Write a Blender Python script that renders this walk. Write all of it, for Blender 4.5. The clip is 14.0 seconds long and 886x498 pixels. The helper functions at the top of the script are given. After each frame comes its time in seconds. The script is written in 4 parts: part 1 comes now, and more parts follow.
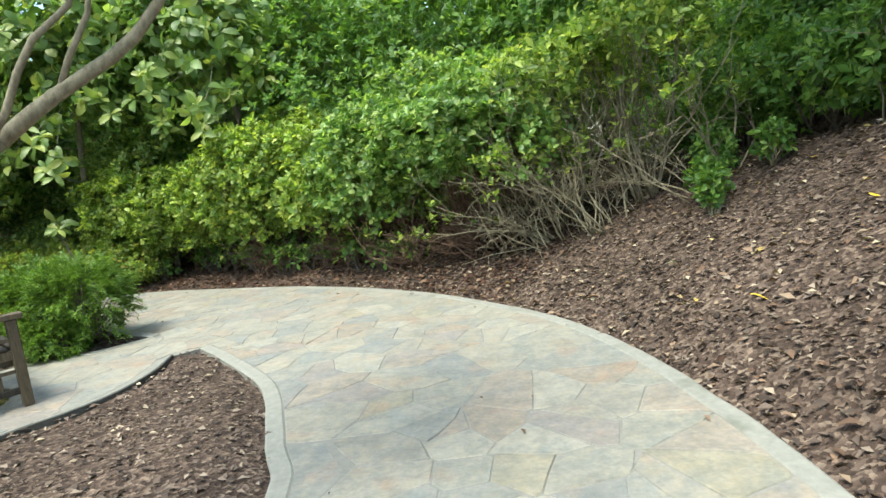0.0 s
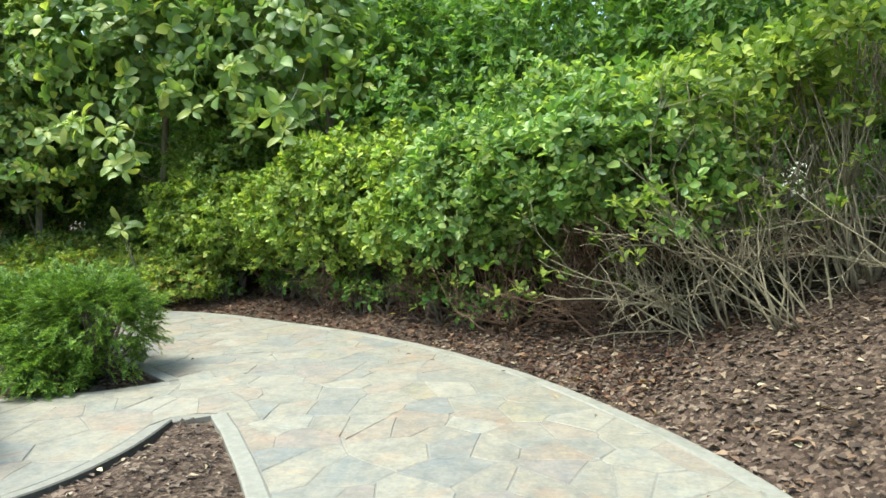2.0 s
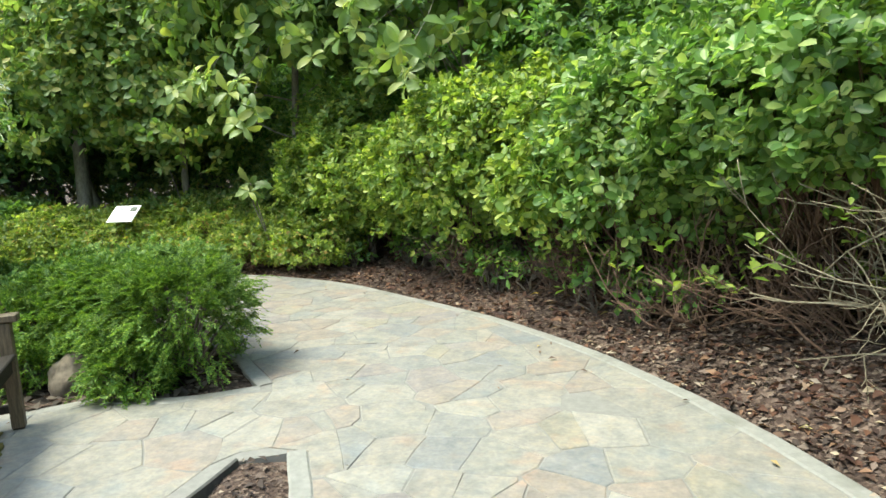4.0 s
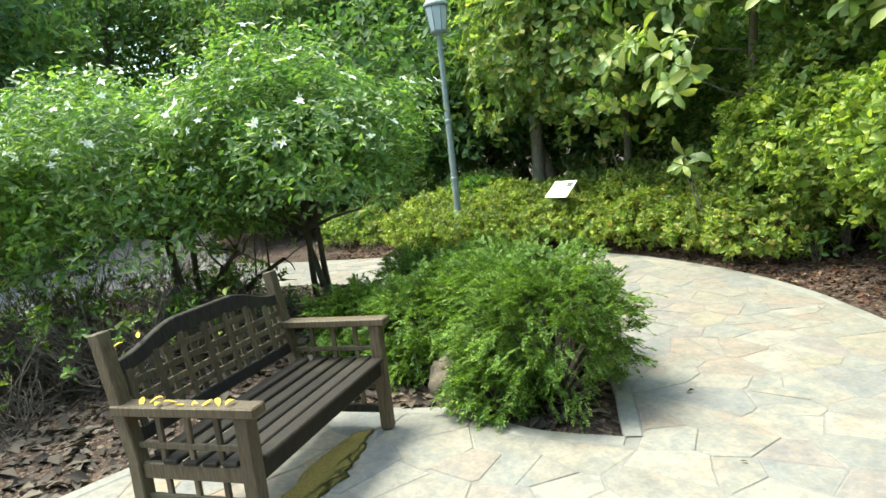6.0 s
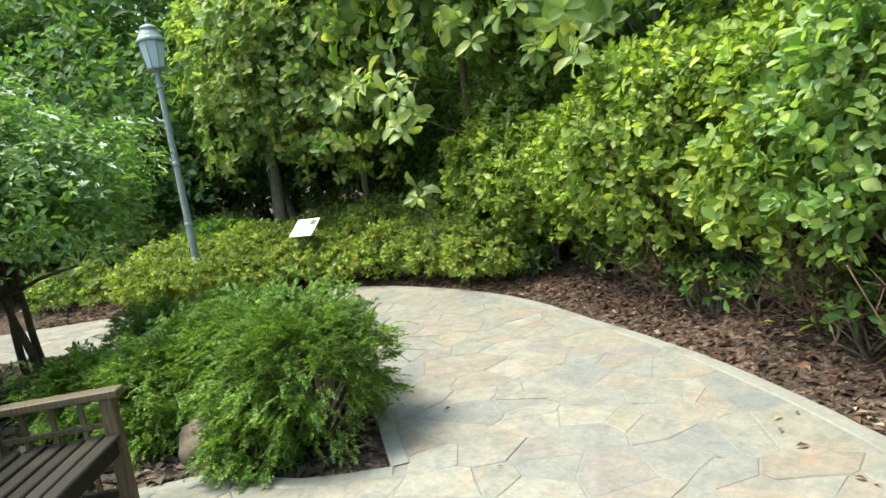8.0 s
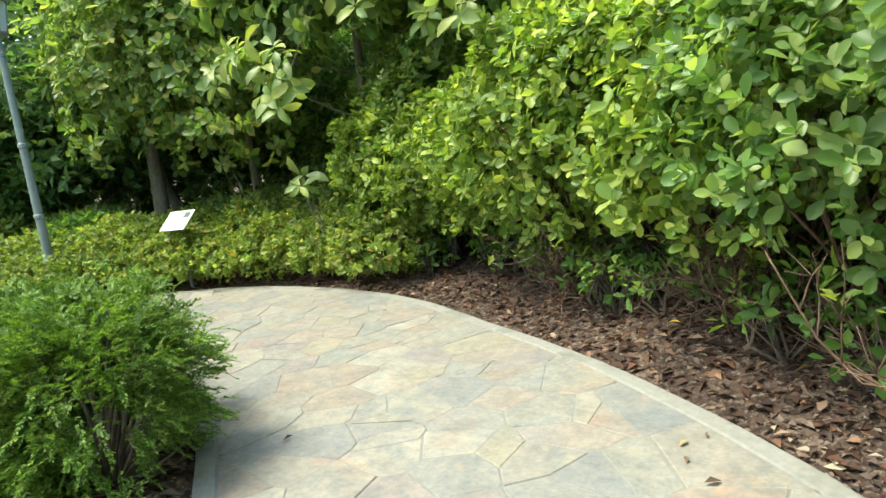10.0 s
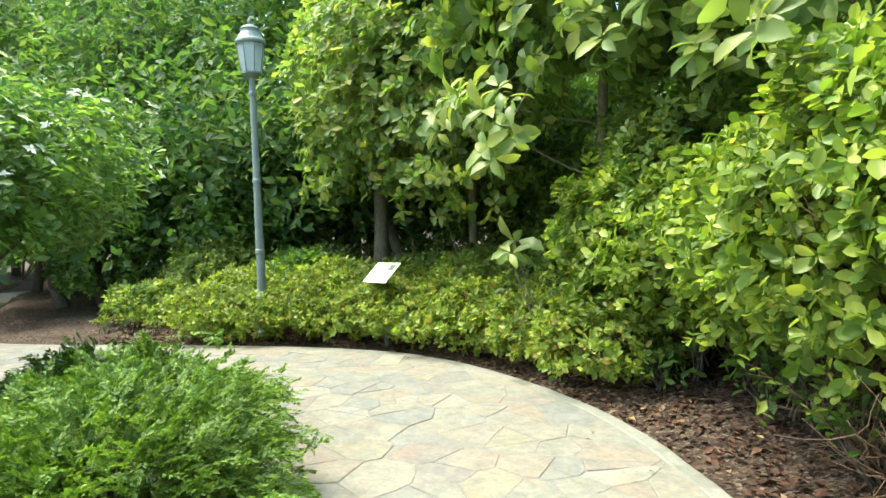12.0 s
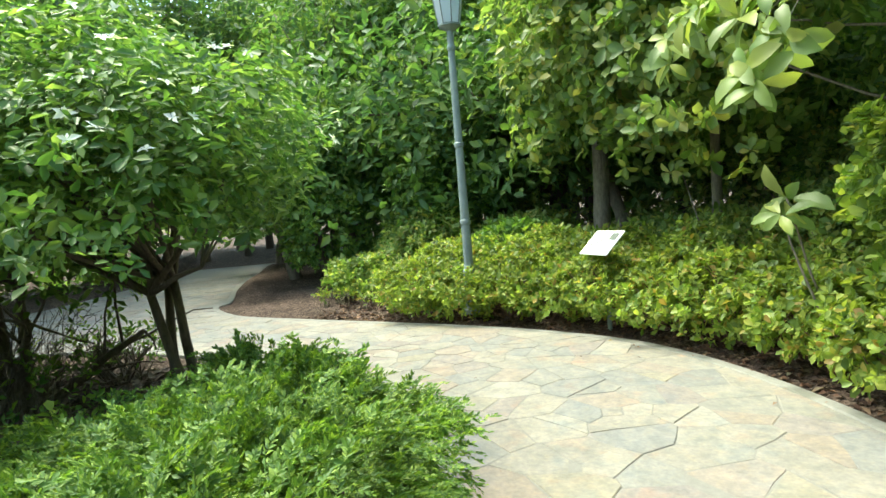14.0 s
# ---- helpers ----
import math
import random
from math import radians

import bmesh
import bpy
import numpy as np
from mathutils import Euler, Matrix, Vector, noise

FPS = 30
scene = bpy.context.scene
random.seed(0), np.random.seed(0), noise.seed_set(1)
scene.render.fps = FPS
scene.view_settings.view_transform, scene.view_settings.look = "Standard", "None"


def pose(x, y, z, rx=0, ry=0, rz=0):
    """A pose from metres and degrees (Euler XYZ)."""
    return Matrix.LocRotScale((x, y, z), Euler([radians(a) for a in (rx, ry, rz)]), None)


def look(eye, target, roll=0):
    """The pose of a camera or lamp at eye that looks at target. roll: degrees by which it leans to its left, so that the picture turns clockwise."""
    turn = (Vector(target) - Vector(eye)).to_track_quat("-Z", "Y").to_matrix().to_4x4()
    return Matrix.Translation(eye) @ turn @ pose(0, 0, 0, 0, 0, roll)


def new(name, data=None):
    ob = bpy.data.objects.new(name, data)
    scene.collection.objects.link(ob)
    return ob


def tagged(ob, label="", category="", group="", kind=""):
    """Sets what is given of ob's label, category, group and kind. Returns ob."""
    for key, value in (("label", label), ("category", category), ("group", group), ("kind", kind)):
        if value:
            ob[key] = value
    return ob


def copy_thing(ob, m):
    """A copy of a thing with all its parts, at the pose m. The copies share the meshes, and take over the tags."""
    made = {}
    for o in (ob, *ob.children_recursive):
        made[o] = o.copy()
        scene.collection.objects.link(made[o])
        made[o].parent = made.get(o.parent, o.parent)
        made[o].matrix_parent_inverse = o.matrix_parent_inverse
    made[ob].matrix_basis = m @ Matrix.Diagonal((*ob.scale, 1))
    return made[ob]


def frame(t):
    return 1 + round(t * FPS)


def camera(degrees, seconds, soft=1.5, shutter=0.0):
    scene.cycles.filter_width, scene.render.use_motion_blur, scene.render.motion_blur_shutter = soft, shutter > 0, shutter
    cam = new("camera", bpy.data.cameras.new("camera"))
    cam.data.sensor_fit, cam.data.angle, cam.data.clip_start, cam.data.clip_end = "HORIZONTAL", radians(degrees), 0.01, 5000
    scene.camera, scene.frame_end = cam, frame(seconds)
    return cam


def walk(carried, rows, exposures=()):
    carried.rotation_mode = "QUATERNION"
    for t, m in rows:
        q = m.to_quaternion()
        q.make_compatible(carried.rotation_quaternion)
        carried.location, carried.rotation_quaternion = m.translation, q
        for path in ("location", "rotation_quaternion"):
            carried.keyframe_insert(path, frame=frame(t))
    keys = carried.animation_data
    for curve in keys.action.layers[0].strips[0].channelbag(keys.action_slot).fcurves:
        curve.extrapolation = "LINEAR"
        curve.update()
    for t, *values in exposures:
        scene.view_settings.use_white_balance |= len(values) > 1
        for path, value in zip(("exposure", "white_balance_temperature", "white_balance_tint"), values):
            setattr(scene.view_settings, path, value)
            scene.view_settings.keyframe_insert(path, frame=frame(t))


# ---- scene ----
cam = camera(69.5, 14.0)
PATH = [
    (0, (0.374, 0.379, 1.287), (0.215, 2.357, 1.037), -7.9),
    (0.5, (0.392, 0.761, 1.311), (0.058, 2.717, 1.06), -6.9),
    (1, (0.306, 1.133, 1.303), (0.116, 3.098, 0.988), -6.2),
    (1.5, (0.246, 1.551, 1.267), (0.035, 3.514, 0.945), -4.5),
    (2, (0.089, 2.06, 1.293), (-0.345, 4.008, 1.175), -1.7),
    (2.2, (-0.041, 2.181, 1.306), (-0.46, 4.132, 1.179), -2.3),
    (4.3, (-0.202, 3.625, 1.444), (-1.29, 5.266, 1.093), -2.4),
    (4.5, (-0.214, 3.788, 1.469), (-1.465, 5.286, 1.033), -1.3),
    (5, (-0.323, 4.101, 1.543), (-1.873, 5.335, 1.271), -2.7),
    (5.5, (-0.471, 4.311, 1.549), (-2.268, 5.135, 1.251), -7.0),
    (6, (-0.538, 4.509, 1.553), (-2.375, 5.25, 1.275), -6.5),
    (6.5, (-0.544, 4.53, 1.559), (-2.29, 5.452, 1.239), -10.4),
    (7, (-0.578, 4.516, 1.551), (-2.143, 5.704, 1.178), -9.0),
    (7.5, (-0.57, 4.486, 1.57), (-2.122, 5.718, 1.301), -8.7),
    (8, (-0.568, 4.519, 1.559), (-1.974, 5.915, 1.29), -8.9),
    (8.5, (-0.564, 4.624, 1.509), (-1.794, 6.156, 1.133), -7.9),
    (8.7, (-0.588, 4.714, 1.497), (-1.829, 6.238, 1.129), -10.3),
    (10.8, (-1.106, 5.762, 1.244), (-2.401, 7.27, 1.02), -4.4),
    (11, (-1.215, 5.877, 1.265), (-2.62, 7.288, 1.083), -3.3),
    (11.5, (-1.477, 6.168, 1.354), (-3.015, 7.435, 1.185), -2.0),
    (12, (-1.689, 6.421, 1.385), (-3.397, 7.459, 1.329), -2.2),
    (12.5, (-1.896, 6.612, 1.432), (-3.61, 7.641, 1.367), -5.1),
    (13, (-2.22, 6.799, 1.395), (-3.894, 7.866, 1.149), -5.6),
    (13.5, (-2.433, 6.892, 1.36), (-4.326, 7.508, 1.171), -6.5),
    (14, (-2.65, 6.919, 1.391), (-4.607, 7.315, 1.265), -4.8),
]
walk(cam, [(t, look(eye, target, roll)) for t, eye, target, roll in PATH],
     [(0, 1.7, 6450, -5), (2, 1.78, 6400, -6), (4.5, 1.75, 6500, -5), (5.5, 1.82, 6600, -5), (6.3, 2.12, 6650, -6), (7.2, 1.84, 6650, -5), (7.5, 1.82, 6650, -5), (8.5, 1.82, 6650, -5), (11.5, 2.03, 6850, -8), (12.3, 2.15, 6850, -8), (13, 2.03, 6850, -8), (13.5, 1.95, 6850, -8), (14, 2.1, 6750, -9)])
SKY, SUN, SUN_DIR = 0.15, 1.75, (-0.25, -0.31, 0.917)
# world: bright hazy sky, soft high sun
world = bpy.data.worlds.new("sky")
scene.world = world
world.use_nodes = True
wn = world.node_tree.nodes
sky = wn.new("ShaderNodeTexSky")
sky.sky_type = "NISHITA"
sky.sun_disc = False
sky.sun_elevation = radians(66.5)
sky.sun_rotation = radians(219)
sky.air_density, sky.dust_density, sky.ozone_density = 1.2, 3.0, 1.0
wn["Background"].inputs[1].default_value = SKY
world.node_tree.links.new(sky.outputs[0], wn["Background"].inputs[0])
sun = new("sun", bpy.data.lights.new("sun", "SUN"))
sun.data.energy, sun.data.angle, sun.data.color = SUN, radians(24), (1.0, 0.95, 0.86)
sun.matrix_world = look((0, 0, 20), (0 - 20 * SUN_DIR[0], -20 * SUN_DIR[1], 20 - 20 * SUN_DIR[2]))


# ---- materials ----
def material(name, rough=0.8, metal=0.0, spec=0.5):
    m = bpy.data.materials.new(name)
    m.use_nodes = True
    b = m.node_tree.nodes["Principled BSDF"]
    b.inputs["Roughness"].default_value = rough
    b.inputs["Metallic"].default_value = metal
    b.inputs["Specular IOR Level"].default_value = spec
    return m, m.node_tree.nodes, m.node_tree.links, b


def ramp(nodes, stops):
    r = nodes.new("ShaderNodeValToRGB")
    while len(r.color_ramp.elements) < len(stops):
        r.color_ramp.elements.new(0.5)
    for e, (p, c) in zip(r.color_ramp.elements, stops):
        e.position, e.color = p, (*c, 1)
    return r


def noise_tex(nodes, links, scale, detail=6, rough=0.6, coord=None):
    n = nodes.new("ShaderNodeTexNoise")
    n.inputs["Scale"].default_value = scale
    n.inputs["Detail"].default_value = detail
    n.inputs["Roughness"].default_value = rough
    if coord is not None:
        links.new(coord, n.inputs["Vector"])
    return n


def bump(nodes, links, b, height, strength, distance=0.02):
    u = nodes.new("ShaderNodeBump")
    u.inputs["Strength"].default_value = strength
    u.inputs["Distance"].default_value = distance
    links.new(height, u.inputs["Height"])
    links.new(u.outputs[0], b.inputs["Normal"])


def mix(nodes, links, a, b, fac, mode="MIX"):
    m = nodes.new("ShaderNodeMix")
    m.data_type, m.blend_type = "RGBA", mode
    for sock, v in ((m.inputs[6], a), (m.inputs[7], b), (m.inputs[0], fac)):
        if hasattr(v, "links"):
            links.new(v, sock)
        else:
            sock.default_value = (*v, 1) if isinstance(v, tuple) else v
    return m.outputs[2]


def leaf_material(name, stops, rough=0.42, passing=0.35, spec=0.45):
    """Leaf: each blade its own shade, some light passes through."""
    m, n, l, b = material(name, rough, 0, spec)
    geo = n.new("ShaderNodeNewGeometry")
    r = ramp(n, stops)
    l.new(geo.outputs["Random Per Island"], r.inputs[0])
    tc = n.new("ShaderNodeTexCoord")
    big = noise_tex(n, l, 2.2, 3, 0.5, tc.outputs["Object"])
    hsv = n.new("ShaderNodeHueSaturation")
    mr = n.new("ShaderNodeMapRange")
    mr.inputs[1].default_value, mr.inputs[2].default_value = 0.3, 0.7
    mr.inputs[3].default_value, mr.inputs[4].default_value = 0.7, 1.3
    l.new(big.outputs[0], mr.inputs[0])
    l.new(mr.outputs[0], hsv.inputs["Value"])
    l.new(r.outputs[0], hsv.inputs["Color"])
    l.new(hsv.outputs[0], b.inputs["Base Color"])
    t = n.new("ShaderNodeBsdfTranslucent")
    warm = mix(n, l, hsv.outputs[0], (0.95, 1.0, 0.45), 1.0, "MULTIPLY")
    gain = n.new("ShaderNodeHueSaturation")
    gain.inputs["Value"].default_value = 1.5
    l.new(warm, gain.inputs["Color"])
    l.new(gain.outputs[0], t.inputs[0])
    s = n.new("ShaderNodeMixShader")
    s.inputs[0].default_value = passing
    l.new(b.outputs[0], s.inputs[1])
    l.new(t.outputs[0], s.inputs[2])
    l.new(s.outputs[0], n["Material Output"].inputs[0])
    return m


def grain_material(name, dark, light, scale=(8, 8, 8), rough=0.75, strength=0.4, spots=None, spec=0.3, distance=0.01, vary=0.0):
    """Two scales of noise between two colours, with relief; spots adds a third colour in patches."""
    m, n, l, b = material(name, rough, 0, spec)
    tc = n.new("ShaderNodeTexCoord")
    mp = n.new("ShaderNodeMapping")
    mp.inputs["Scale"].default_value = scale
    l.new(tc.outputs["Object"], mp.inputs[0])
    fine = noise_tex(n, l, 3.0, 8, 0.7, mp.outputs[0])
    r = ramp(n, [(0.3, dark), (0.7, light)])
    l.new(fine.outputs[0], r.inputs[0])
    col = r.outputs[0]
    if spots:
        big = noise_tex(n, l, spots[1], 4, 0.6, tc.outputs["Object"])
        rr = ramp(n, [(spots[2], (0, 0, 0)), (spots[2] + 0.12, (1, 1, 1))])
        l.new(big.outputs[0], rr.inputs[0])
        col = mix(n, l, col, spots[0], rr.outputs[0])
    if vary:
        info = n.new("ShaderNodeObjectInfo")
        each = ramp(n, [(0, (1 - vary,) * 3), (1, (1 + vary,) * 3)])
        l.new(info.outputs["Random"], each.inputs[0])
        col = mix(n, l, col, each.outputs[0], 1.0, "MULTIPLY")
    l.new(col, b.inputs["Base Color"])
    bump(n, l, b, fine.outputs[0], strength, distance)
    return m


def rgb(n, colour):
    node = n.new("ShaderNodeRGB")
    node.outputs[0].default_value = (*colour, 1)
    return node.outputs[0]


def stone_material():
    m, n, l, b = material("flagstone", 0.72, 0, 0.3)
    info = n.new("ShaderNodeObjectInfo")
    geo = n.new("ShaderNodeNewGeometry")
    add = n.new("ShaderNodeMath")
    add.operation = "ADD"
    l.new(info.outputs["Random"], add.inputs[0])
    l.new(geo.outputs["Random Per Island"], add.inputs[1])
    fr = n.new("ShaderNodeMath")
    fr.operation = "FRACT"
    l.new(add.outputs[0], fr.inputs[0])
    r = ramp(n, [(0.0, (0.212, 0.203, 0.182)), (0.16, (0.240, 0.229, 0.202)), (0.3, (0.190, 0.195, 0.190)), (0.40, (0.230, 0.200, 0.176)), (0.52, (0.207, 0.207, 0.189)),
                 (0.64, (0.165, 0.175, 0.183)), (0.71, (0.262, 0.254, 0.228)), (0.82, (0.218, 0.183, 0.155)), (0.89, (0.195, 0.176, 0.174)), (0.95, (0.230, 0.214, 0.168))])
    r.color_ramp.interpolation = "CONSTANT"
    l.new(fr.outputs[0], r.inputs[0])
    tc = n.new("ShaderNodeTexCoord")
    big = noise_tex(n, l, 5.5, 6, 0.7, tc.outputs["Object"])
    fine = noise_tex(n, l, 38, 6, 0.7, tc.outputs["Object"])
    tone = ramp(n, [(0.28, (0.78, 0.77, 0.76)), (0.5, (1.04, 1.01, 0.97)), (0.72, (1.28, 1.22, 1.15))])
    l.new(big.outputs[0], tone.inputs[0])
    even = mix(n, l, r.outputs[0], rgb(n, (0.208, 0.200, 0.181)), 0.38)
    c = mix(n, l, even, tone.outputs[0], 1.0, "MULTIPLY")
    vein = noise_tex(n, l, 13, 5, 0.75, tc.outputs["Object"])
    patch = ramp(n, [(0.36, (0.86, 0.87, 0.9)), (0.5, (1.0, 1.0, 1.0)), (0.64, (1.14, 1.09, 1.0))])
    l.new(vein.outputs[0], patch.inputs[0])
    c = mix(n, l, c, patch.outputs[0], 1.0, "MULTIPLY")
    blot = noise_tex(n, l, 3.2, 3, 0.55, tc.outputs["Object"])
    hue = ramp(n, [(0.32, (0.90, 0.96, 1.03)), (0.45, (1.0, 1.0, 1.0)), (0.58, (1.0, 1.0, 1.0)), (0.68, (1.1, 0.96, 0.9))])
    l.new(blot.outputs[0], hue.inputs[0])
    c = mix(n, l, c, hue.outputs[0], 1.0, "MULTIPLY")
    tone2 = ramp(n, [(0.3, (0.85, 0.85, 0.85)), (0.7, (1.1, 1.1, 1.1))])
    l.new(fine.outputs[0], tone2.inputs[0])
    c = mix(n, l, c, tone2.outputs[0], 1.0, "MULTIPLY")
    l.new(c, b.inputs["Base Color"])
    bump(n, l, b, fine.outputs[0], 0.35, 0.006)
    return m


def mulch_material():
    m, n, l, b = material("mulch", 0.95, 0, 0.15)
    tc = n.new("ShaderNodeTexCoord")
    v = n.new("ShaderNodeTexVoronoi")
    v.inputs["Scale"].default_value = 44
    v.inputs["Randomness"].default_value = 1.0
    wob = noise_tex(n, l, 9, 4, 0.6, tc.outputs["Object"])
    vec = mix(n, l, tc.outputs["Object"], wob.outputs["Color"], 0.06)
    l.new(vec, v.inputs["Vector"])
    r = ramp(n, [(0.0, (0.03, 0.021, 0.017)), (0.45, (0.066, 0.047, 0.038)), (0.8, (0.105, 0.077, 0.062)), (1.0, (0.18, 0.14, 0.11))])
    sep = n.new("ShaderNodeSeparateColor")
    l.new(v.outputs["Color"], sep.inputs[0])
    l.new(sep.outputs[0], r.inputs[0])
    big = noise_tex(n, l, 1.1, 5, 0.6, tc.outputs["Object"])
    tone = ramp(n, [(0.35, (0.75, 0.72, 0.7)), (0.65, (1.25, 1.2, 1.18))])
    l.new(big.outputs[0], tone.inputs[0])
    c = mix(n, l, r.outputs[0], tone.outputs[0], 1.0, "MULTIPLY")
    l.new(c, b.inputs["Base Color"])
    bump(n, l, b, v.outputs["Distance"], 0.8, 0.02)
    return m


HEDGE_LEAF = leaf_material("hedge_leaf", [(0, (0.09, 0.155, 0.03)), (0.35, (0.15, 0.23, 0.045)), (0.7, (0.245, 0.32, 0.068)), (1, (0.43, 0.47, 0.11))], 0.42, 0.44, 0.35)
HEDGE_GREEN = leaf_material("green_hedge_leaf", [(0, (0.075, 0.15, 0.035)), (0.4, (0.13, 0.225, 0.055)), (0.75, (0.21, 0.305, 0.085)), (1, (0.38, 0.45, 0.15))], 0.38, 0.42, 0.45)
MID_LEAF = leaf_material("mid_leaf", [(0, (0.10, 0.175, 0.05)), (0.5, (0.178, 0.258, 0.08)), (0.85, (0.28, 0.34, 0.115)), (1, (0.40, 0.37, 0.12))], 0.42, 0.55, 0.4)
HEDGE_DEEP = leaf_material("deep_leaf", [(0, (0.06, 0.13, 0.034)), (0.6, (0.125, 0.225, 0.05)), (1, (0.23, 0.33, 0.068))], 0.45, 0.46, 0.35)
LOW_LEAF = leaf_material("low_hedge_leaf", [(0, (0.10, 0.165, 0.038)), (0.5, (0.20, 0.27, 0.056)), (0.9, (0.34, 0.39, 0.09)), (1, (0.32, 0.21, 0.07))], 0.42, 0.47, 0.35)
CONIFER = leaf_material("conifer_spray", [(0, (0.065, 0.13, 0.03)), (0.5, (0.115, 0.205, 0.036)), (1, (0.24, 0.33, 0.058))], 0.5, 0.35, 0.35)
TREE_LEAF = leaf_material("tree_leaf", [(0, (0.065, 0.14, 0.042)), (0.5, (0.125, 0.22, 0.062)), (1, (0.235, 0.325, 0.10))], 0.4, 0.5, 0.45)
WOODS_LEAF = leaf_material("woods_leaf", [(0, (0.055, 0.115, 0.045)), (0.6, (0.10, 0.185, 0.062)), (1, (0.19, 0.26, 0.085))], 0.5, 0.48, 0.25)
MAGNOLIA = leaf_material("broad_leaf", [(0, (0.10, 0.17, 0.055)), (0.55, (0.17, 0.255, 0.075)), (0.88, (0.26, 0.33, 0.105)), (1, (0.40, 0.42, 0.11))], 0.4, 0.46, 0.4)
DRY_LEAF = leaf_material("dry_leaf", [(0, (0.06, 0.035, 0.025)), (0.35, (0.13, 0.08, 0.055)), (0.65, (0.2, 0.13, 0.09)), (0.93, (0.27, 0.2, 0.14)), (0.96, (0.4, 0.3, 0.07)), (1, (0.42, 0.38, 0.28))], 0.8, 0.1, 0.2)
DARK_LITTER = leaf_material("dark_grey_leaf", [(0, (0.03, 0.024, 0.02)), (0.5, (0.065, 0.053, 0.043)), (0.85, (0.11, 0.09, 0.07)), (1, (0.16, 0.13, 0.1))], 0.75, 0.05, 0.25)
BANK_LEAF = leaf_material("bank_leaf", [(0, (0.03, 0.022, 0.018)), (0.4, (0.085, 0.06, 0.048)), (0.75, (0.15, 0.11, 0.088)), (0.93, (0.24, 0.19, 0.15)), (1, (0.36, 0.29, 0.2))], 0.75, 0.05, 0.25)
RED_LITTER = leaf_material("red_litter", [(0, (0.025, 0.013, 0.01)), (0.5, (0.062, 0.03, 0.02)), (0.85, (0.105, 0.05, 0.03)), (1, (0.21, 0.125, 0.075))], 0.7, 0.08, 0.3)
PETAL_Y = leaf_material("yellow_leaf", [(0, (0.55, 0.36, 0.02)), (1, (0.7, 0.5, 0.05))], 0.6, 0.2)
PETAL_W = leaf_material("white_petal", [(0, (0.75, 0.77, 0.72)), (1, (0.85, 0.86, 0.82))], 0.6, 0.25)
STONE = stone_material()
MORTAR = grain_material("mortar", (0.165, 0.158, 0.143), (0.235, 0.224, 0.202), (6, 6, 6), 0.9, 0.4)
KERB = grain_material("kerb_concrete", (0.19, 0.185, 0.165), (0.262, 0.253, 0.228), (7, 7, 7), 0.85, 0.5, ((0.15, 0.147, 0.123), 2.0, 0.55))
MULCH = mulch_material()
TRUNK = grain_material("pale_bark", (0.11, 0.092, 0.072), (0.30, 0.255, 0.20), (10, 10, 3), 0.9, 0.6)
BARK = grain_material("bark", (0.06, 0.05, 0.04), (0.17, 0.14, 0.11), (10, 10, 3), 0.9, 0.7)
TWIG = grain_material("grey_twig", (0.11, 0.09, 0.058), (0.32, 0.275, 0.19), (14, 14, 6), 0.85, 0.4)
HEDGE_TWIG = grain_material("brown_twig", (0.07, 0.042, 0.028), (0.20, 0.125, 0.085), (14, 14, 6), 0.85, 0.4)
TEAK = grain_material("weathered_teak", (0.042, 0.031, 0.019), (0.155, 0.113, 0.067), (30, 30, 4), 0.55, 0.4, ((0.12, 0.10, 0.06), 3.0, 0.55), 0.4, 0.004, 0.4)
# darker teak: shade on the bench's seat and back put into the colour
TEAK_SHADED = grain_material("shaded_teak", (0.009, 0.008, 0.007), (0.042, 0.034, 0.027), (30, 30, 4), 0.68, 0.4, ((0.034, 0.03, 0.022), 3.0, 0.55), 0.2, 0.004, 0.35)
ROCK = grain_material("rock", (0.09, 0.072, 0.055), (0.23, 0.19, 0.145), (4, 4, 4), 0.9, 0.6)
MOSS = grain_material("moss", (0.10, 0.09, 0.025), (0.24, 0.19, 0.06), (20, 20, 20), 0.95, 0.6)
EDGING = grain_material("edging", (0.05, 0.05, 0.045), (0.10, 0.095, 0.085), (9, 9, 9), 0.8, 0.3)
LAMP_PAINT = grain_material("grey_green_paint", (0.17, 0.21, 0.205), (0.24, 0.29, 0.28), (3, 3, 3), 0.5, 0.1)
LAMP_GLASS, _n, _l, _b = material("frosted_glass", 0.35, 0, 0.5)
_b.inputs["Base Color"].default_value = (0.62, 0.70, 0.76, 1)
_b.inputs["Transmission Weight"].default_value = 0.35
SIGN_WHITE = grain_material("white_panel", (0.76, 0.77, 0.77), (0.84, 0.85, 0.85), (4, 4, 4), 0.4, 0.05)
SIGN_DARK = grain_material("dark_print", (0.08, 0.10, 0.08), (0.16, 0.17, 0.14), (4, 4, 4), 0.6, 0.05)


# ---- geometry helpers ----
rng = np.random.default_rng(7)


def mesh_object(name, verts, faces, mat, parent=None, smooth=False):
    me = bpy.data.meshes.new(name)
    me.from_pydata([tuple(v) for v in verts], [], faces)
    if smooth:
        me.polygons.foreach_set("use_smooth", [True] * len(me.polygons))
    me.materials.append(mat)
    ob = new(name, me)
    if parent is not None:
        ob.parent = parent
    return ob


def part(name, bm, mat, parent=None, label=""):
    me = bpy.data.meshes.new(name)
    bm.to_mesh(me)
    bm.free()
    me.materials.append(mat)
    ob = new(name, me)
    if parent is not None:
        ob.parent = parent
    return tagged(ob, label) if label else ob


def thing(name, at, label, category, group="", rz=0.0):
    e = new(name)
    e.matrix_world = pose(*at, 0, 0, rz)
    e.empty_display_size = 0.1
    return tagged(e, label, category, group)


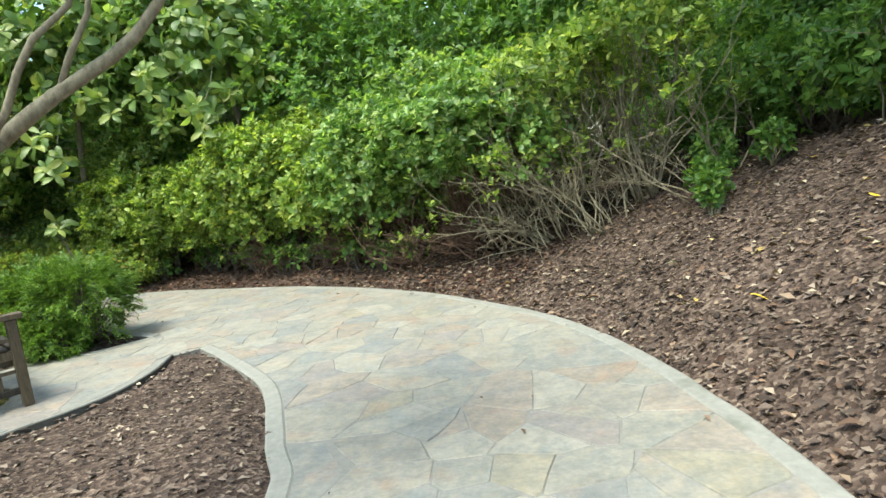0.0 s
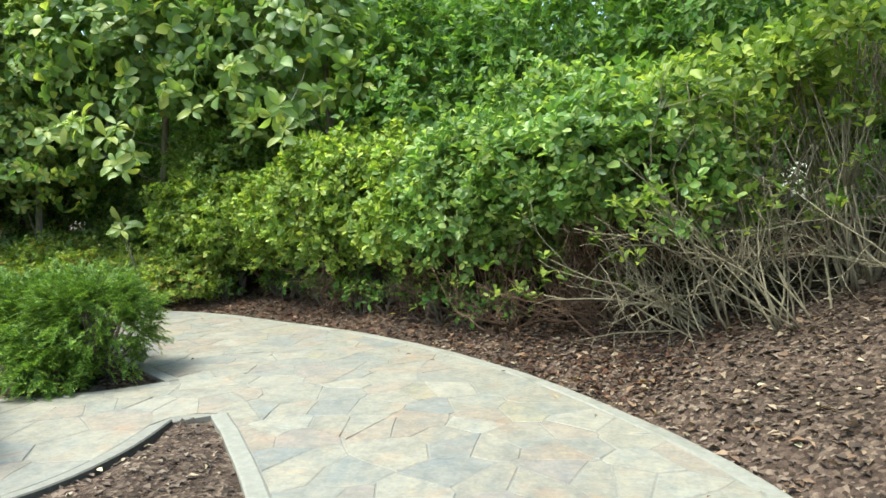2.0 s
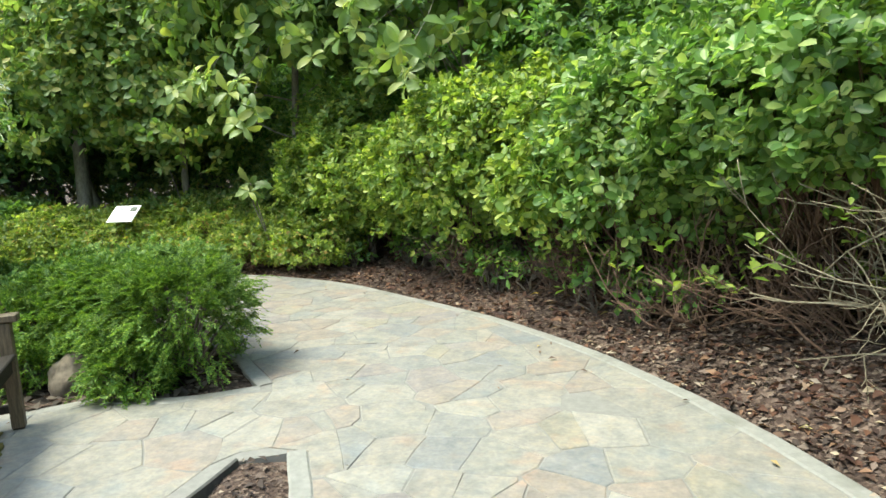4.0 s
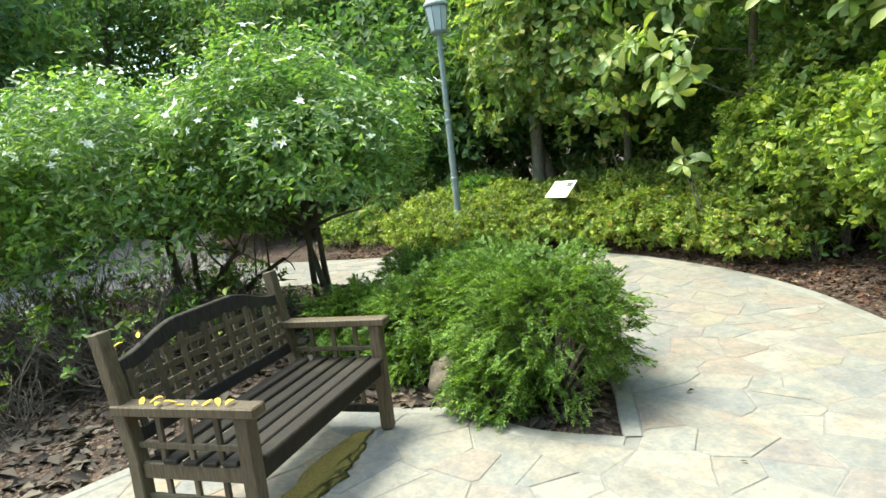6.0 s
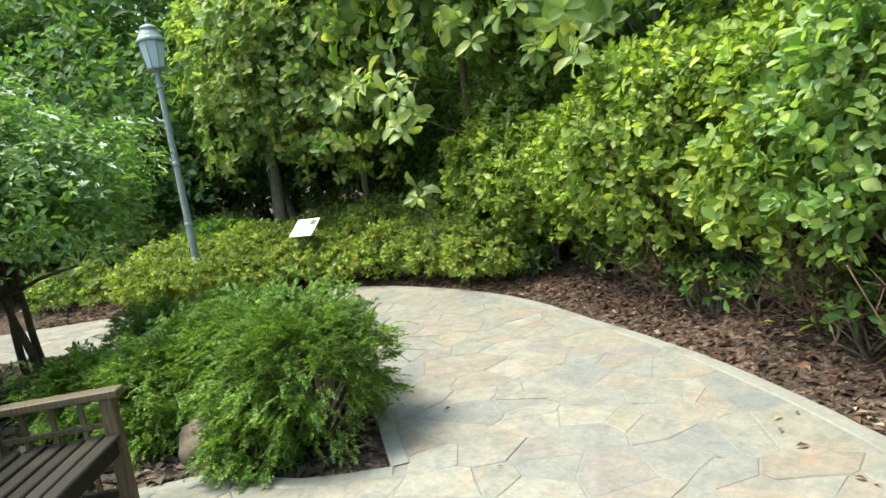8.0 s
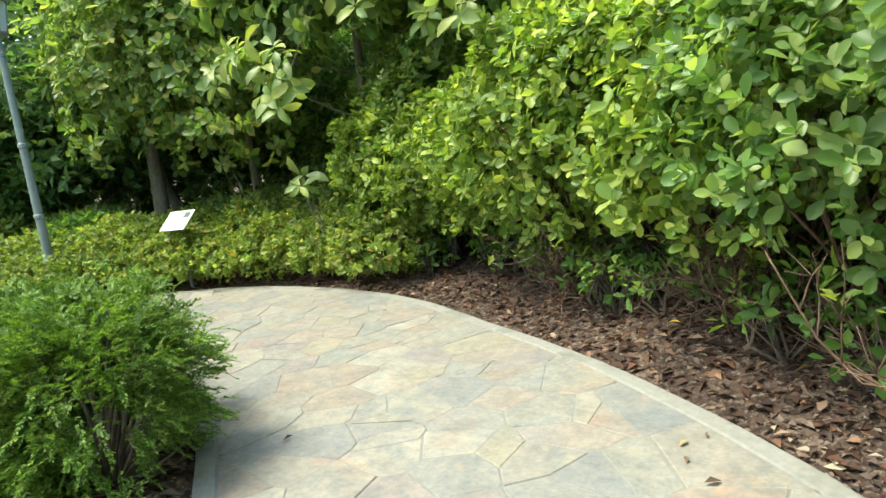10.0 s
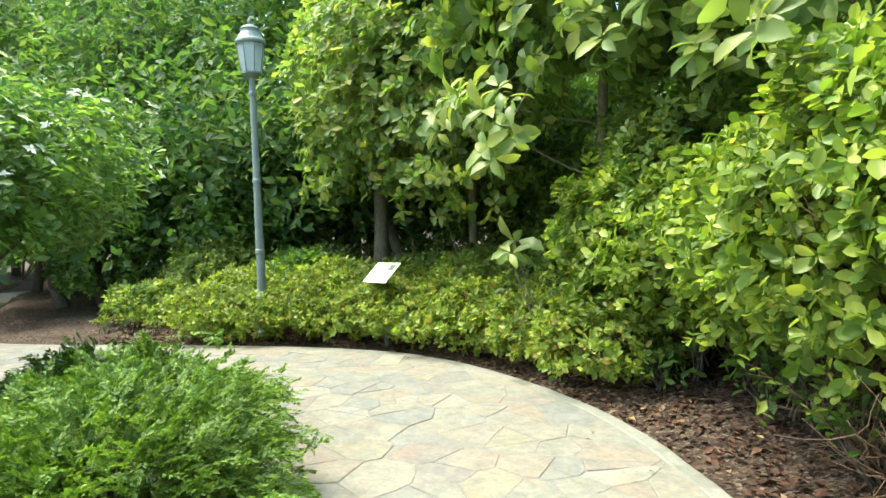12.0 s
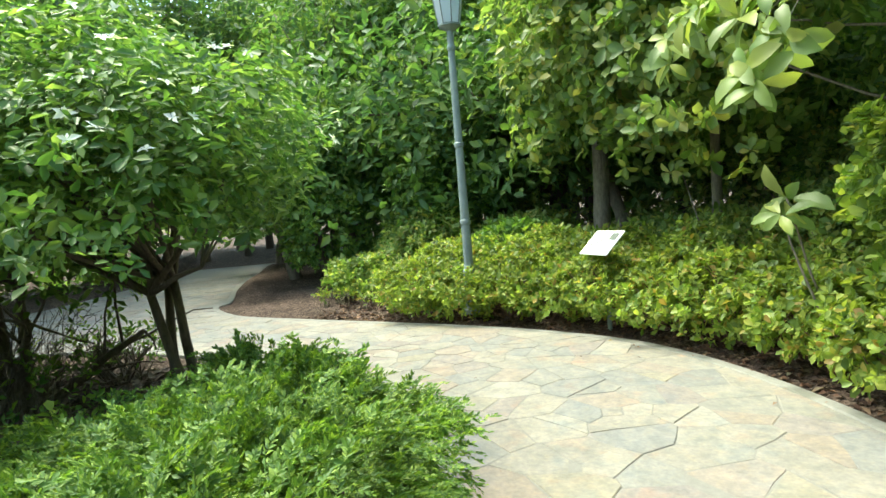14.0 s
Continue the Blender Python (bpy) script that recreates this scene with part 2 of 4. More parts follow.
LEAF_5 = (np.array([(0, 0, 0), (-0.5, 0.45, 0.12), (0, 0.5, 0), (0.5, 0.45, 0.12), (0, 1, -0.1)], float), np.array([(0, 3, 2), (0, 2, 1), (2, 3, 4), (1, 2, 4)]))
LEAF_6 = (np.array([(0, 0, 0), (-0.33, 0.3, 0.07), (-0.5, 0.66, 0.09), (0, 1, -0.06), (0.5, 0.66, 0.09), (0.33, 0.3, 0.07)], float), np.array([(0, 3, 1), (1, 3, 2), (0, 5, 3), (5, 4, 3)]))
LEAF_8 = (np.array([(0, 0, 0), (-0.3, 0.22, 0.05), (-0.5, 0.55, 0.09), (-0.36, 0.85, 0.06), (0, 1, -0.05), (0.36, 0.85, 0.06), (0.5, 0.55, 0.09), (0.3, 0.22, 0.05)], float),
          np.array([(0, 4, 3), (0, 3, 2), (0, 2, 1), (0, 5, 4), (0, 6, 5), (0, 7, 6)]))
LEAF_BIG = (np.array([(0, 0, 0), (-0.26, 0.2, 0.06), (-0.47, 0.5, 0.10), (-0.38, 0.8, 0.03), (0, 1, -0.16), (0.38, 0.8, 0.03), (0.47, 0.5, 0.10), (0.26, 0.2, 0.06), (0, 0.4, 0.04), (0, 0.75, -0.02)], float),
            np.array([(0, 8, 1), (1, 8, 2), (2, 8, 9), (2, 9, 3), (3, 9, 4), (0, 7, 8), (7, 6, 8), (6, 9, 8), (6, 5, 9), (5, 4, 9)]))
LEAF_4 = (np.array([(0, 0, 0), (-0.5, 0.5, 0.1), (0.5, 0.5, 0.1), (0, 1, -0.05)], float), np.array([(0, 2, 3), (0, 3, 1)]))


def leaves(name, p, d, length, width, mat, parent=None, template=LEAF_4, spread=0.25, face=None):
    """One mesh of leaf blades at p (N x 3) that point along d, their upper sides turned towards face."""
    k = len(p)
    tv, tf = template
    d = d / (np.linalg.norm(d, axis=1, keepdims=True) + 1e-9)
    up = rng.normal(0, 0.35, (k, 3)) + ((0, 0, 1) if face is None else face)
    side = np.cross(d, up)
    side /= np.linalg.norm(side, axis=1, keepdims=True) + 1e-9
    nor = np.cross(side, d)
    s = length * (1 + rng.normal(0, spread, k)).clip(0.45, 1.8)
    w = s * width / length
    v = (p[:, None, :] + tv[None, :, 0, None] * (side * w[:, None])[:, None, :] + tv[None, :, 1, None] * (d * s[:, None])[:, None, :]
         + tv[None, :, 2, None] * (nor * s[:, None])[:, None, :])
    f = tf[None] + (np.arange(k) * len(tv))[:, None, None]
    v, f = v.reshape(-1, 3), f.reshape(-1, 3)
    me = bpy.data.meshes.new(name)
    me.vertices.add(len(v))
    me.vertices.foreach_set("co", v.astype(np.float32).ravel())
    me.loops.add(f.size)
    me.loops.foreach_set("vertex_index", f.astype(np.int32).ravel())
    me.polygons.add(len(f))
    me.polygons.foreach_set("loop_start", np.arange(0, f.size, 3, dtype=np.int32))
    me.update(calc_edges=True)
    if template is LEAF_BIG:
        me.polygons.foreach_set("use_smooth", [True] * len(f))
    me.materials.append(mat)
    ob = new(name, me)
    if parent is not None:
        ob.parent = parent
    return ob


def tube(pts, radii, sides=6):
    """Verts and faces of a tapered tube through pts."""
    pts = [Vector(p) for p in pts]
    verts, faces = [], []
    for i, p in enumerate(pts):
        t = (pts[min(i + 1, len(pts) - 1)] - pts[max(i - 1, 0)]).normalized()
        a = t.orthogonal().normalized() if i == 0 else (a - t * a.dot(t)).normalized()
        b = t.cross(a)
        for k in range(sides):
            g = 2 * math.pi * k / sides
            verts.append(p + radii[i] * (math.cos(g) * a + math.sin(g) * b))
    for i in range(len(pts) - 1):
        for k in range(sides):
            q = (k + 1) % sides
            faces.append((i * sides + k, i * sides + q, (i + 1) * sides + q, (i + 1) * sides + k))
    faces.append(tuple(range(sides))[::-1])
    faces.append(tuple(range((len(pts) - 1) * sides, len(pts) * sides)))
    return verts, faces


def tubes(name, lines, mat, parent=None, sides=5):
    """Joined tapered branches; lines: (points, first radius, last radius)."""
    verts, faces = [], []
    for pts, r0, r1 in lines:
        m = len(pts)
        v, f = tube(pts, [r0 + (r1 - r0) * i / (m - 1) for i in range(m)], sides)
        o = len(verts)
        verts += v
        faces += [tuple(i + o for i in g) for g in f]
    return mesh_object(name, verts, faces, mat, parent, True)


def bent(a, b, n=6, wob=0.06, sag=0.0):
    """A wobbling line from a to b."""
    a, b = np.array(a, float), np.array(b, float)
    length = np.linalg.norm(b - a)
    out = []
    off = rng.normal(0, wob * length, (n, 3)).cumsum(0) / n
    for i in range(n):
        t = i / (n - 1)
        out.append(a + (b - a) * t + off[i] * math.sin(math.pi * t) - np.array((0, 0, sag * length * math.sin(math.pi * t))))
    return out


def box(sx, sy, sz, bevel=0.006, at=(0, 0, 0), rot=None, bm=None):
    """A bevelled box centred at `at`."""
    bm = bm or bmesh.new()
    m = Matrix.Translation(at) @ (rot or Matrix.Identity(4)) @ Matrix.Diagonal((sx, sy, sz, 1))
    vs = bmesh.ops.create_cube(bm, size=1, matrix=m)["verts"]
    if bevel:
        es = {e for v in vs for e in v.link_edges}
        bmesh.ops.bevel(bm, geom=list(es), offset=bevel, segments=1, affect="EDGES")
    return bm


def lathe(profile, sides=16, at=(0, 0, 0)):
    """A turned solid from (radius, height) pairs."""
    bm = bmesh.new()
    rings = []
    for r, z in profile:
        rings.append([bm.verts.new((at[0] + r * math.cos(2 * math.pi * k / sides), at[1] + r * math.sin(2 * math.pi * k / sides), at[2] + z)) for k in range(sides)])
    for a, b in zip(rings, rings[1:]):
        for k in range(sides):
            bm.faces.new((a[k], a[(k + 1) % sides], b[(k + 1) % sides], b[k]))
    bm.faces.new(rings[0][::-1])
    bm.faces.new(rings[-1])
    return bm


from mathutils import geometry


# ---- plan: edges of the paths ----
def smooth_line(pts, step=0.12):
    """A Catmull-Rom line through pts, in even steps."""
    p = np.array([pts[0], *pts, pts[-1]], float)
    out = []
    for i in range(1, len(p) - 2):
        a, b, c, d = p[i - 1], p[i], p[i + 1], p[i + 2]
        n = max(2, int(np.linalg.norm(c - b) / step))
        for k in range(n):
            t = k / n
            out.append(0.5 * (2 * b + (c - a) * t + (2 * a - 5 * b + 4 * c - d) * t * t + (3 * b - a - 3 * c + d) * t ** 3))
    out.append(p[-2])
    return np.array(out)


RIGHT = smooth_line([(1.45, -6), (1.5, -2), (1.52, 1), (1.47, 2.5), (1.41, 3.1), (1.26, 4.0), (1.07, 4.7), (0.76, 5.43), (0.33, 6.1), (-0.3, 6.92), (-1.22, 7.8), (-2.3, 8.56),
                     (-3.45, 9.14), (-4.62, 9.68), (-5.6, 9.92), (-6.6, 10.01), (-7.6, 9.94), (-8.3, 9.73), (-8.97, 9.33), (-9.95, 8.54), (-11.7, 6.8), (-12.84, 5.74), (-13.9, 5.28)])
FAR_TIP = smooth_line([(-13.9, 5.28), (-14.45, 5.2), (-15.0, 5.35), (-17.5, 5.2), (-20.5, 5.3), (-26, 6.0)])
FAR_SIDE = smooth_line([(-26, 2.6), (-20, 2.2), (-15, 0.6), (-12.9, -2), (-12.7, -6)])
NEAR_SIDE = smooth_line([(-10.7, -6), (-10.9, -1), (-11.3, 2.4), (-11.2, 4.0), (-10.4, 5.1), (-9.4, 6.2), (-8.2, 7.0), (-6.9, 7.4), (-5.6, 7.42), (-4.6, 7.25), (-4.05, 7.02), (-3.6, 6.76), (-3.17, 6.48)])
PATIO = smooth_line([(-3.17, 6.48), (-3.56, 6.13), (-4.05, 5.95), (-4.35, 5.6), (-4.95, 4.9), (-4.5, 4.0), (-4.2, 3.3), (-4.1, 2.0), (-4.1, -6)])
ISLE_LEFT = smooth_line([(-3.1, -6), (-3.1, 2.4), (-3.0, 3.5), (-2.85, 4.0), (-2.63, 4.3), (-2.47, 4.7), (-2.45, 5.13), (-2.52, 5.57)])
ISLE_RIGHT = smooth_line([(-2.32, 5.75), (-1.86, 5.2), (-1.27, 4.38), (-0.9, 3.4), (-0.72, 2.9), (-0.6, 1.8), (-0.55, 0), (-0.55, -6)])
POLY = np.vstack([RIGHT, FAR_TIP[1:], FAR_SIDE, NEAR_SIDE, PATIO[1:], ISLE_LEFT, ISLE_RIGHT])


def to_line(p, line, closed=False):
    """Distance of points p to a line, the nearest place on it, its place along the line and the side (right: positive)."""
    a = line
    b = np.roll(line, -1, 0) if closed else line[1:]
    a = a if closed else a[:-1]
    if len(p) < 200:
        e = b - a
        n2 = np.maximum((e * e).sum(1), 1e-12)
        run = np.concatenate([[0], np.sqrt(n2).cumsum()[:-1]])
        t = np.clip(((p[:, None] - a[None]) * e[None]).sum(2) / n2, 0, 1)
        q = a[None] + t[:, :, None] * e[None]
        d = np.hypot(p[:, None, 0] - q[:, :, 0], p[:, None, 1] - q[:, :, 1])
        i, k = d.argmin(1), np.arange(len(p))
        side = e[i, 1] * (p[:, 0] - a[i, 0]) - e[i, 0] * (p[:, 1] - a[i, 1])
        return d[k, i], q[k, i], run[i] + t[k, i] * np.sqrt(n2[i]), side
    best = np.full(len(p), 1e9)
    near, along, side = np.zeros((len(p), 2)), np.zeros(len(p)), np.zeros(len(p))
    run = 0.0
    for i in range(len(a)):
        e = b[i] - a[i]
        n2 = e @ e
        if n2 < 1e-12:
            continue
        t = np.clip(((p - a[i]) @ e) / n2, 0, 1)
        q = a[i] + t[:, None] * e
        d = np.hypot(*(p - q).T)
        m = d < best
        best[m], near[m], along[m] = d[m], q[m], run + t[m] * math.sqrt(n2)
        side[m] = (e[1] * (p[m, 0] - a[i][0]) - e[0] * (p[m, 1] - a[i][1]))
        run += math.sqrt(n2)
    return best, near, along, side


def inside(p):
    x, y = p[:, 0], p[:, 1]
    if len(p) < 200:
        x0, y0, x1, y1 = POLY[:, 0], POLY[:, 1], np.roll(POLY[:, 0], -1), np.roll(POLY[:, 1], -1)
        dy = np.where(y1 == y0, 1e-12, y1 - y0)
        hit = ((y0 > y[:, None]) != (y1 > y[:, None])) & (x[:, None] < (x1 - x0) * (y[:, None] - y0) / dy + x0)
        return hit.sum(1) % 2 == 1
    c = np.zeros(len(p), bool)
    for (x0, y0), (x1, y1) in zip(POLY, np.roll(POLY, -1, 0)):
        if y0 != y1:
            c ^= ((y0 > y) != (y1 > y)) & (x < (x1 - x0) * (y - y0) / (y1 - y0) + x0)
    return c


def ground_z(p):
    """Height of the ground: a bank that climbs on the outer side of the path, level beds elsewhere."""
    p = np.atleast_2d(np.array(p, float))
    d, _, along, side = to_line(p, RIGHT)
    ins = inside(p)
    s = np.interp(along, [0, 7, 10.5, 13, 16, 19, 24, 30], [0.42, 0.46, 0.46, 0.30, 0.20, 0.14, 0.10, 0.06])
    climb = s * (np.minimum(d, 2.6) + 0.35 * np.clip(d - 2.6, 0, 12))
    lump = np.array([noise.noise((x * 1.3, y * 1.3, 0.0)) for x, y in p]) * 0.05 + np.array([noise.noise((x * 5, y * 5, 3.0)) for x, y in p]) * 0.015
    outer = (side > 0) & ~ins & (p[:, 1] > -8)
    dp = to_line(p, POLY, True)[0]
    rim = np.clip((dp - 0.05) / 0.3, 0, 1)
    z = np.where(outer, climb * np.clip(dp / 0.3, 0, 1), 0.03 * rim) + lump * rim - 0.015
    return np.where(ins, -0.05, z)


def gz(x, y):
    return float(ground_z([(x, y)])[0])


def along_right(u, off):
    """The place that lies off metres outside the right edge, u metres along it."""
    seg = np.linalg.norm(np.diff(RIGHT, axis=0), axis=1)
    c = np.concatenate([[0], seg.cumsum()])
    x, y = np.interp(u, c, RIGHT[:, 0]), np.interp(u, c, RIGHT[:, 1])
    x2, y2 = np.interp(u + 0.1, c, RIGHT[:, 0]), np.interp(u + 0.1, c, RIGHT[:, 1])
    t = np.array((x2 - x, y2 - y))
    t /= np.linalg.norm(t)
    return x + off * t[1], y - off * t[0]


# ---- ground and paving ----
def build_ground():
    gx = np.concatenate([[-900, -300, -120, -60, -40, -30, -25, -21], np.arange(-18, 7.01, 0.16), [8, 9.5, 12, 16, 24, 40, 90, 300, 900]])
    gy = np.concatenate([[-900, -300, -120, -50, -25, -15, -9, -6], np.arange(-4, 15.01, 0.16), [16, 18, 21, 26, 35, 60, 120, 300, 900]])
    X, Y = np.meshgrid(gx, gy)
    p = np.stack([X.ravel(), Y.ravel()], 1)
    z = ground_z(p)
    nx = len(gx)
    faces = [(j * nx + i, j * nx + i + 1, (j + 1) * nx + i + 1, (j + 1) * nx + i) for j in range(len(gy) - 1) for i in range(nx - 1)]
    g = mesh_object("ground", np.column_stack([p, z]), faces, MULCH, None, True)
    return tagged(g, "brown bark mulch ground with leaf litter, rising to a bank", "ground", kind="structure")


def build_paving():
    bm = bmesh.new()
    keep, last = [], None
    for q in POLY:
        if last is None or np.hypot(*(q - last)) > 0.02:
            keep.append(q)
            last = q
    from_above = [Vector((x, y, 0)) for x, y in keep]
    top = [bm.verts.new((x, y, 0.0)) for x, y in keep]
    low = [bm.verts.new((x, y, -0.12)) for x, y in keep]
    n = len(keep)
    for i in range(n):
        bm.faces.new((low[i], low[(i + 1) % n], top[(i + 1) % n], top[i]))
    for tri in geometry.tessellate_polygon([from_above]):
        f = bm.faces.new([top[i] for i in tri])
        f.normal_update()
        if f.normal.z < 0:
            f.normal_flip()
    slab = part("pavement", bm, MORTAR)
    return tagged(slab, "pale crazy-paved garden path of irregular flagstones", "path", kind="structure")


def strip(name, line, inner, height, low, mat, label, outer=0.0):
    """A rim along a path edge: from `outer` metres outside the line to `inner` metres inside it."""
    t = np.gradient(line, axis=0)
    t /= np.linalg.norm(t, axis=1, keepdims=True)
    nrm = np.stack([t[:, 1], -t[:, 0]], 1)
    verts, faces = [], []
    for i, (q, m) in enumerate(zip(line, nrm)):
        wob = 0.010 * noise.noise((q[0] * 3, q[1] * 3, 1.0))
        for off, z in ((outer + wob, low), (outer + wob, height - 0.006), (outer - 0.012 + wob, height), (0.012 - inner + wob, height), (-inner + wob, height - 0.008), (-inner + wob, low)):
            verts.append((q[0] + m[0] * off, q[1] + m[1] * off, z + (0.004 * noise.noise((q[0] * 2, q[1] * 2, 5.0)) if z > low else 0)))
        if i:
            o = (i - 1) * 6
            faces += [(o + k, o + k + 1, o + k + 7, o + k + 6) for k in range(5)]
    return tagged(mesh_object(name, verts, faces, mat), label, "kerb", kind="structure")


def clip_cell(poly, mid, nrm):
    """Keeps the part of a polygon on the near side of a line."""
    out = []
    for i in range(len(poly)):
        a, b = poly[i], poly[(i + 1) % len(poly)]
        da, db = (a - mid) @ nrm, (b - mid) @ nrm
        if da <= 0:
            out.append(a)
        if da * db < 0:
            out.append(a + (b - a) * (da / (da - db)))
    return out


EDGE_A, EDGE_B = POLY, np.roll(POLY, -1, 0)


def cut_short(q, w):
    """The place w, or where the way from q to it leaves the paving."""
    d, e, f = w - q, EDGE_B - EDGE_A, EDGE_A - q
    den = d[0] * e[:, 1] - d[1] * e[:, 0]
    den = np.where(np.abs(den) < 1e-12, 1e-12, den)
    t = (f[:, 0] * e[:, 1] - f[:, 1] * e[:, 0]) / den
    s = (f[:, 0] * d[1] - f[:, 1] * d[0]) / den
    hit = (t > 0) & (t < 1) & (s >= 0) & (s <= 1)
    return q + d * (t[hit].min() - 0.02) if hit.any() else w


def heft(q):
    """How much of the room between itself and a neighbour a stone takes."""
    return 0.13 * noise.noise((q[0] * 7.3, q[1] * 7.3, 9.0))


def stone_cells():
    """Irregular flagstone outlines that fill the paths, with joints left between."""
    r = np.random.default_rng(3)
    seeds = []
    for x in np.arange(-21, 2.2, 0.26):
        for y in np.arange(-2.0, 10.8, 0.26):
            q = np.array((x, y)) + r.uniform(-0.17, 0.17, 2)
            if r.random() < 0.8:
                seeds.append(q)
    seeds = np.array(seeds)
    ins = inside(seeds)
    d, near, _, _ = to_line(seeds, POLY, True)
    seeds = seeds[ins & (d > 0.16)]
    out = []
    for q in seeds:
        dist = np.hypot(*(seeds - q).T)
        poly = [q + v for v in np.array([(-0.6, -0.6), (0.6, -0.6), (0.6, 0.6), (-0.6, 0.6)])]
        wq = heft(q)
        for o in seeds[(dist > 0) & (dist < 1.3)]:
            m = q + (o - q) * (0.5 + wq - heft(o))
            nv = (o - q) / np.linalg.norm(o - q)
            poly = clip_cell(poly, m - nv * (0.0028 + 0.002 * noise.noise((m[0] * 4, m[1] * 4, 2.0))), nv)
            if len(poly) < 3:
                break
        if len(poly) < 3:
            continue
        fine = []
        for a, b in zip(poly, poly[1:] + poly[:1]):
            k = max(1, int(np.linalg.norm(b - a) / 0.14))
            for t in range(k):
                w = a + (b - a) * (t / k)
                if t:
                    w = w + r.normal(0, 0.006, 2)
                fine.append(w)
        fine = np.array(fine)
        fine = np.array([cut_short(q, w) for w in fine])
        dd, nn, _, _ = to_line(fine, POLY, True)
        fi = inside(fine)
        bad = ~fi | (dd < 0.1)
        if bad.any():
            way = np.where(fi[:, None], fine - nn, nn - fine)
            way /= np.linalg.norm(way, axis=1, keepdims=True) + 1e-9
            fine[bad] = (nn + way * 0.1)[bad]
        area = 0.5 * abs(np.dot(fine[:, 0], np.roll(fine[:, 1], -1)) - np.dot(fine[:, 1], np.roll(fine[:, 0], -1)))
        if area > 0.012:
            out.append(fine)
    return out


def build_stones(slab):
    r = np.random.default_rng(5)
    rest_v, rest_f = [], []
    made = 0
    cells = sorted(stone_cells(), key=lambda c: np.hypot(c[:, 0].mean() + 1.7, c[:, 1].mean() - 5.8))
    for c in cells:
        o = c.mean(0)
        k = len(c)
        h = 0.0035 + r.uniform(-0.0015, 0.003)
        tilt = r.normal(0, 0.006, 2)
        inner = o + (c - o) * (1 - 0.006 / max(0.08, np.hypot(*(c - o).T).mean()))
        v = [(x, y, -0.01) for x, y in c] + [(x, y, h - 0.004 + (np.array((x, y)) - o) @ tilt) for x, y in c] + [(x, y, h + (np.array((x, y)) - o) @ tilt) for x, y in inner]
        f = [(i, (i + 1) % k, k + (i + 1) % k, k + i) for i in range(k)] + [(k + i, k + (i + 1) % k, 2 * k + (i + 1) % k, 2 * k + i) for i in range(k)] + [tuple(range(2 * k, 3 * k))]
        if made < 300:
            mesh_object("flagstone", v, f, STONE, slab)
            made += 1
        else:
            b = len(rest_v)
            rest_v += v
            rest_f += [tuple(i + b for i in g) for g in f]
    if rest_v:
        tagged(mesh_object("far_flagstones", rest_v, rest_f, STONE, slab), kind="stuff")


ground = build_ground()
pavement = build_paving()
strip("kerb", np.vstack([RIGHT, FAR_TIP[1:]]), 0.097, 0.008, -0.1, KERB, "pale concrete rim along the outer path edge", 0.01)
strip("kerb", NEAR_SIDE, 0.097, 0.008, -0.1, KERB, "pale concrete rim along the inner path edge", 0.01)
strip("kerb", PATIO, 0.097, 0.008, -0.1, KERB, "pale concrete rim round the bench patio", 0.01)
strip("kerb", ISLE_RIGHT, 0.097, 0.008, -0.1, KERB, "pale concrete rim beside the mulch island", 0.01)
strip("bed_edging", ISLE_LEFT, -0.01, 0.024, -0.1, EDGING, "dark edging strip round the mulch island", 0.035)


def litter(count, spots, size, name, label, mat=DRY_LEAF):
    """Dry leaves lying about on the ground."""
    p2 = spots
    keep = ~inside(p2)
    p2 = p2[keep][:count]
    z = ground_z(p2) + 0.012
    p = np.column_stack([p2, z])
    a = rng.uniform(0, 2 * np.pi, len(p))
    d = np.column_stack([np.cos(a), np.sin(a), rng.normal(0.05, 0.22, len(p))])
    ob = leaves(name, p, d, size, size * 0.5, mat, None, LEAF_5, 0.35)
    return tagged(ob, label, "leaf litter", kind="stuff")


def bank_spots(n, u0, u1, o0, o1):
    q = np.array([along_right(u, o) for u, o in zip(rng.uniform(u0, u1, n), rng.uniform(o0, o1, n) ** 1.0)])
    return q


litter(17000, bank_spots(17000, 5, 15, 0.02, 3.6), 0.05, "leaf_litter", "curled brown dry leaves strewn over the mulch bank", BANK_LEAF)
litter(2600, bank_spots(2600, 5, 15, 0.02, 3.4), 0.062, "leaf_litter", "larger dry leaves scattered on the mulch bank")
litter(450, bank_spots(450, 14.5, 27, 0.0, 1.3), 0.07, "leaf_litter", "curled brown dry leaves under the hedge")
litter(9500, bank_spots(9500, 12.5, 27, 0.06, 1.7), 0.062, "leaf_litter", "red-brown fallen leaves under the hedge", RED_LITTER)
litter(4200, np.column_stack([rng.uniform(-3.1, -0.5, 8400), rng.uniform(-0.5, 5.8, 8400)]), 0.04, "leaf_litter", "brown dry leaves on the mulch island", BANK_LEAF)
litter(8000, np.column_stack([rng.uniform(-9.5, -3.5, 12000), rng.uniform(0.5, 7.0, 12000)]), 0.095, "leaf_litter", "dark grey-brown leaves on the bed behind the bench", DARK_LITTER)


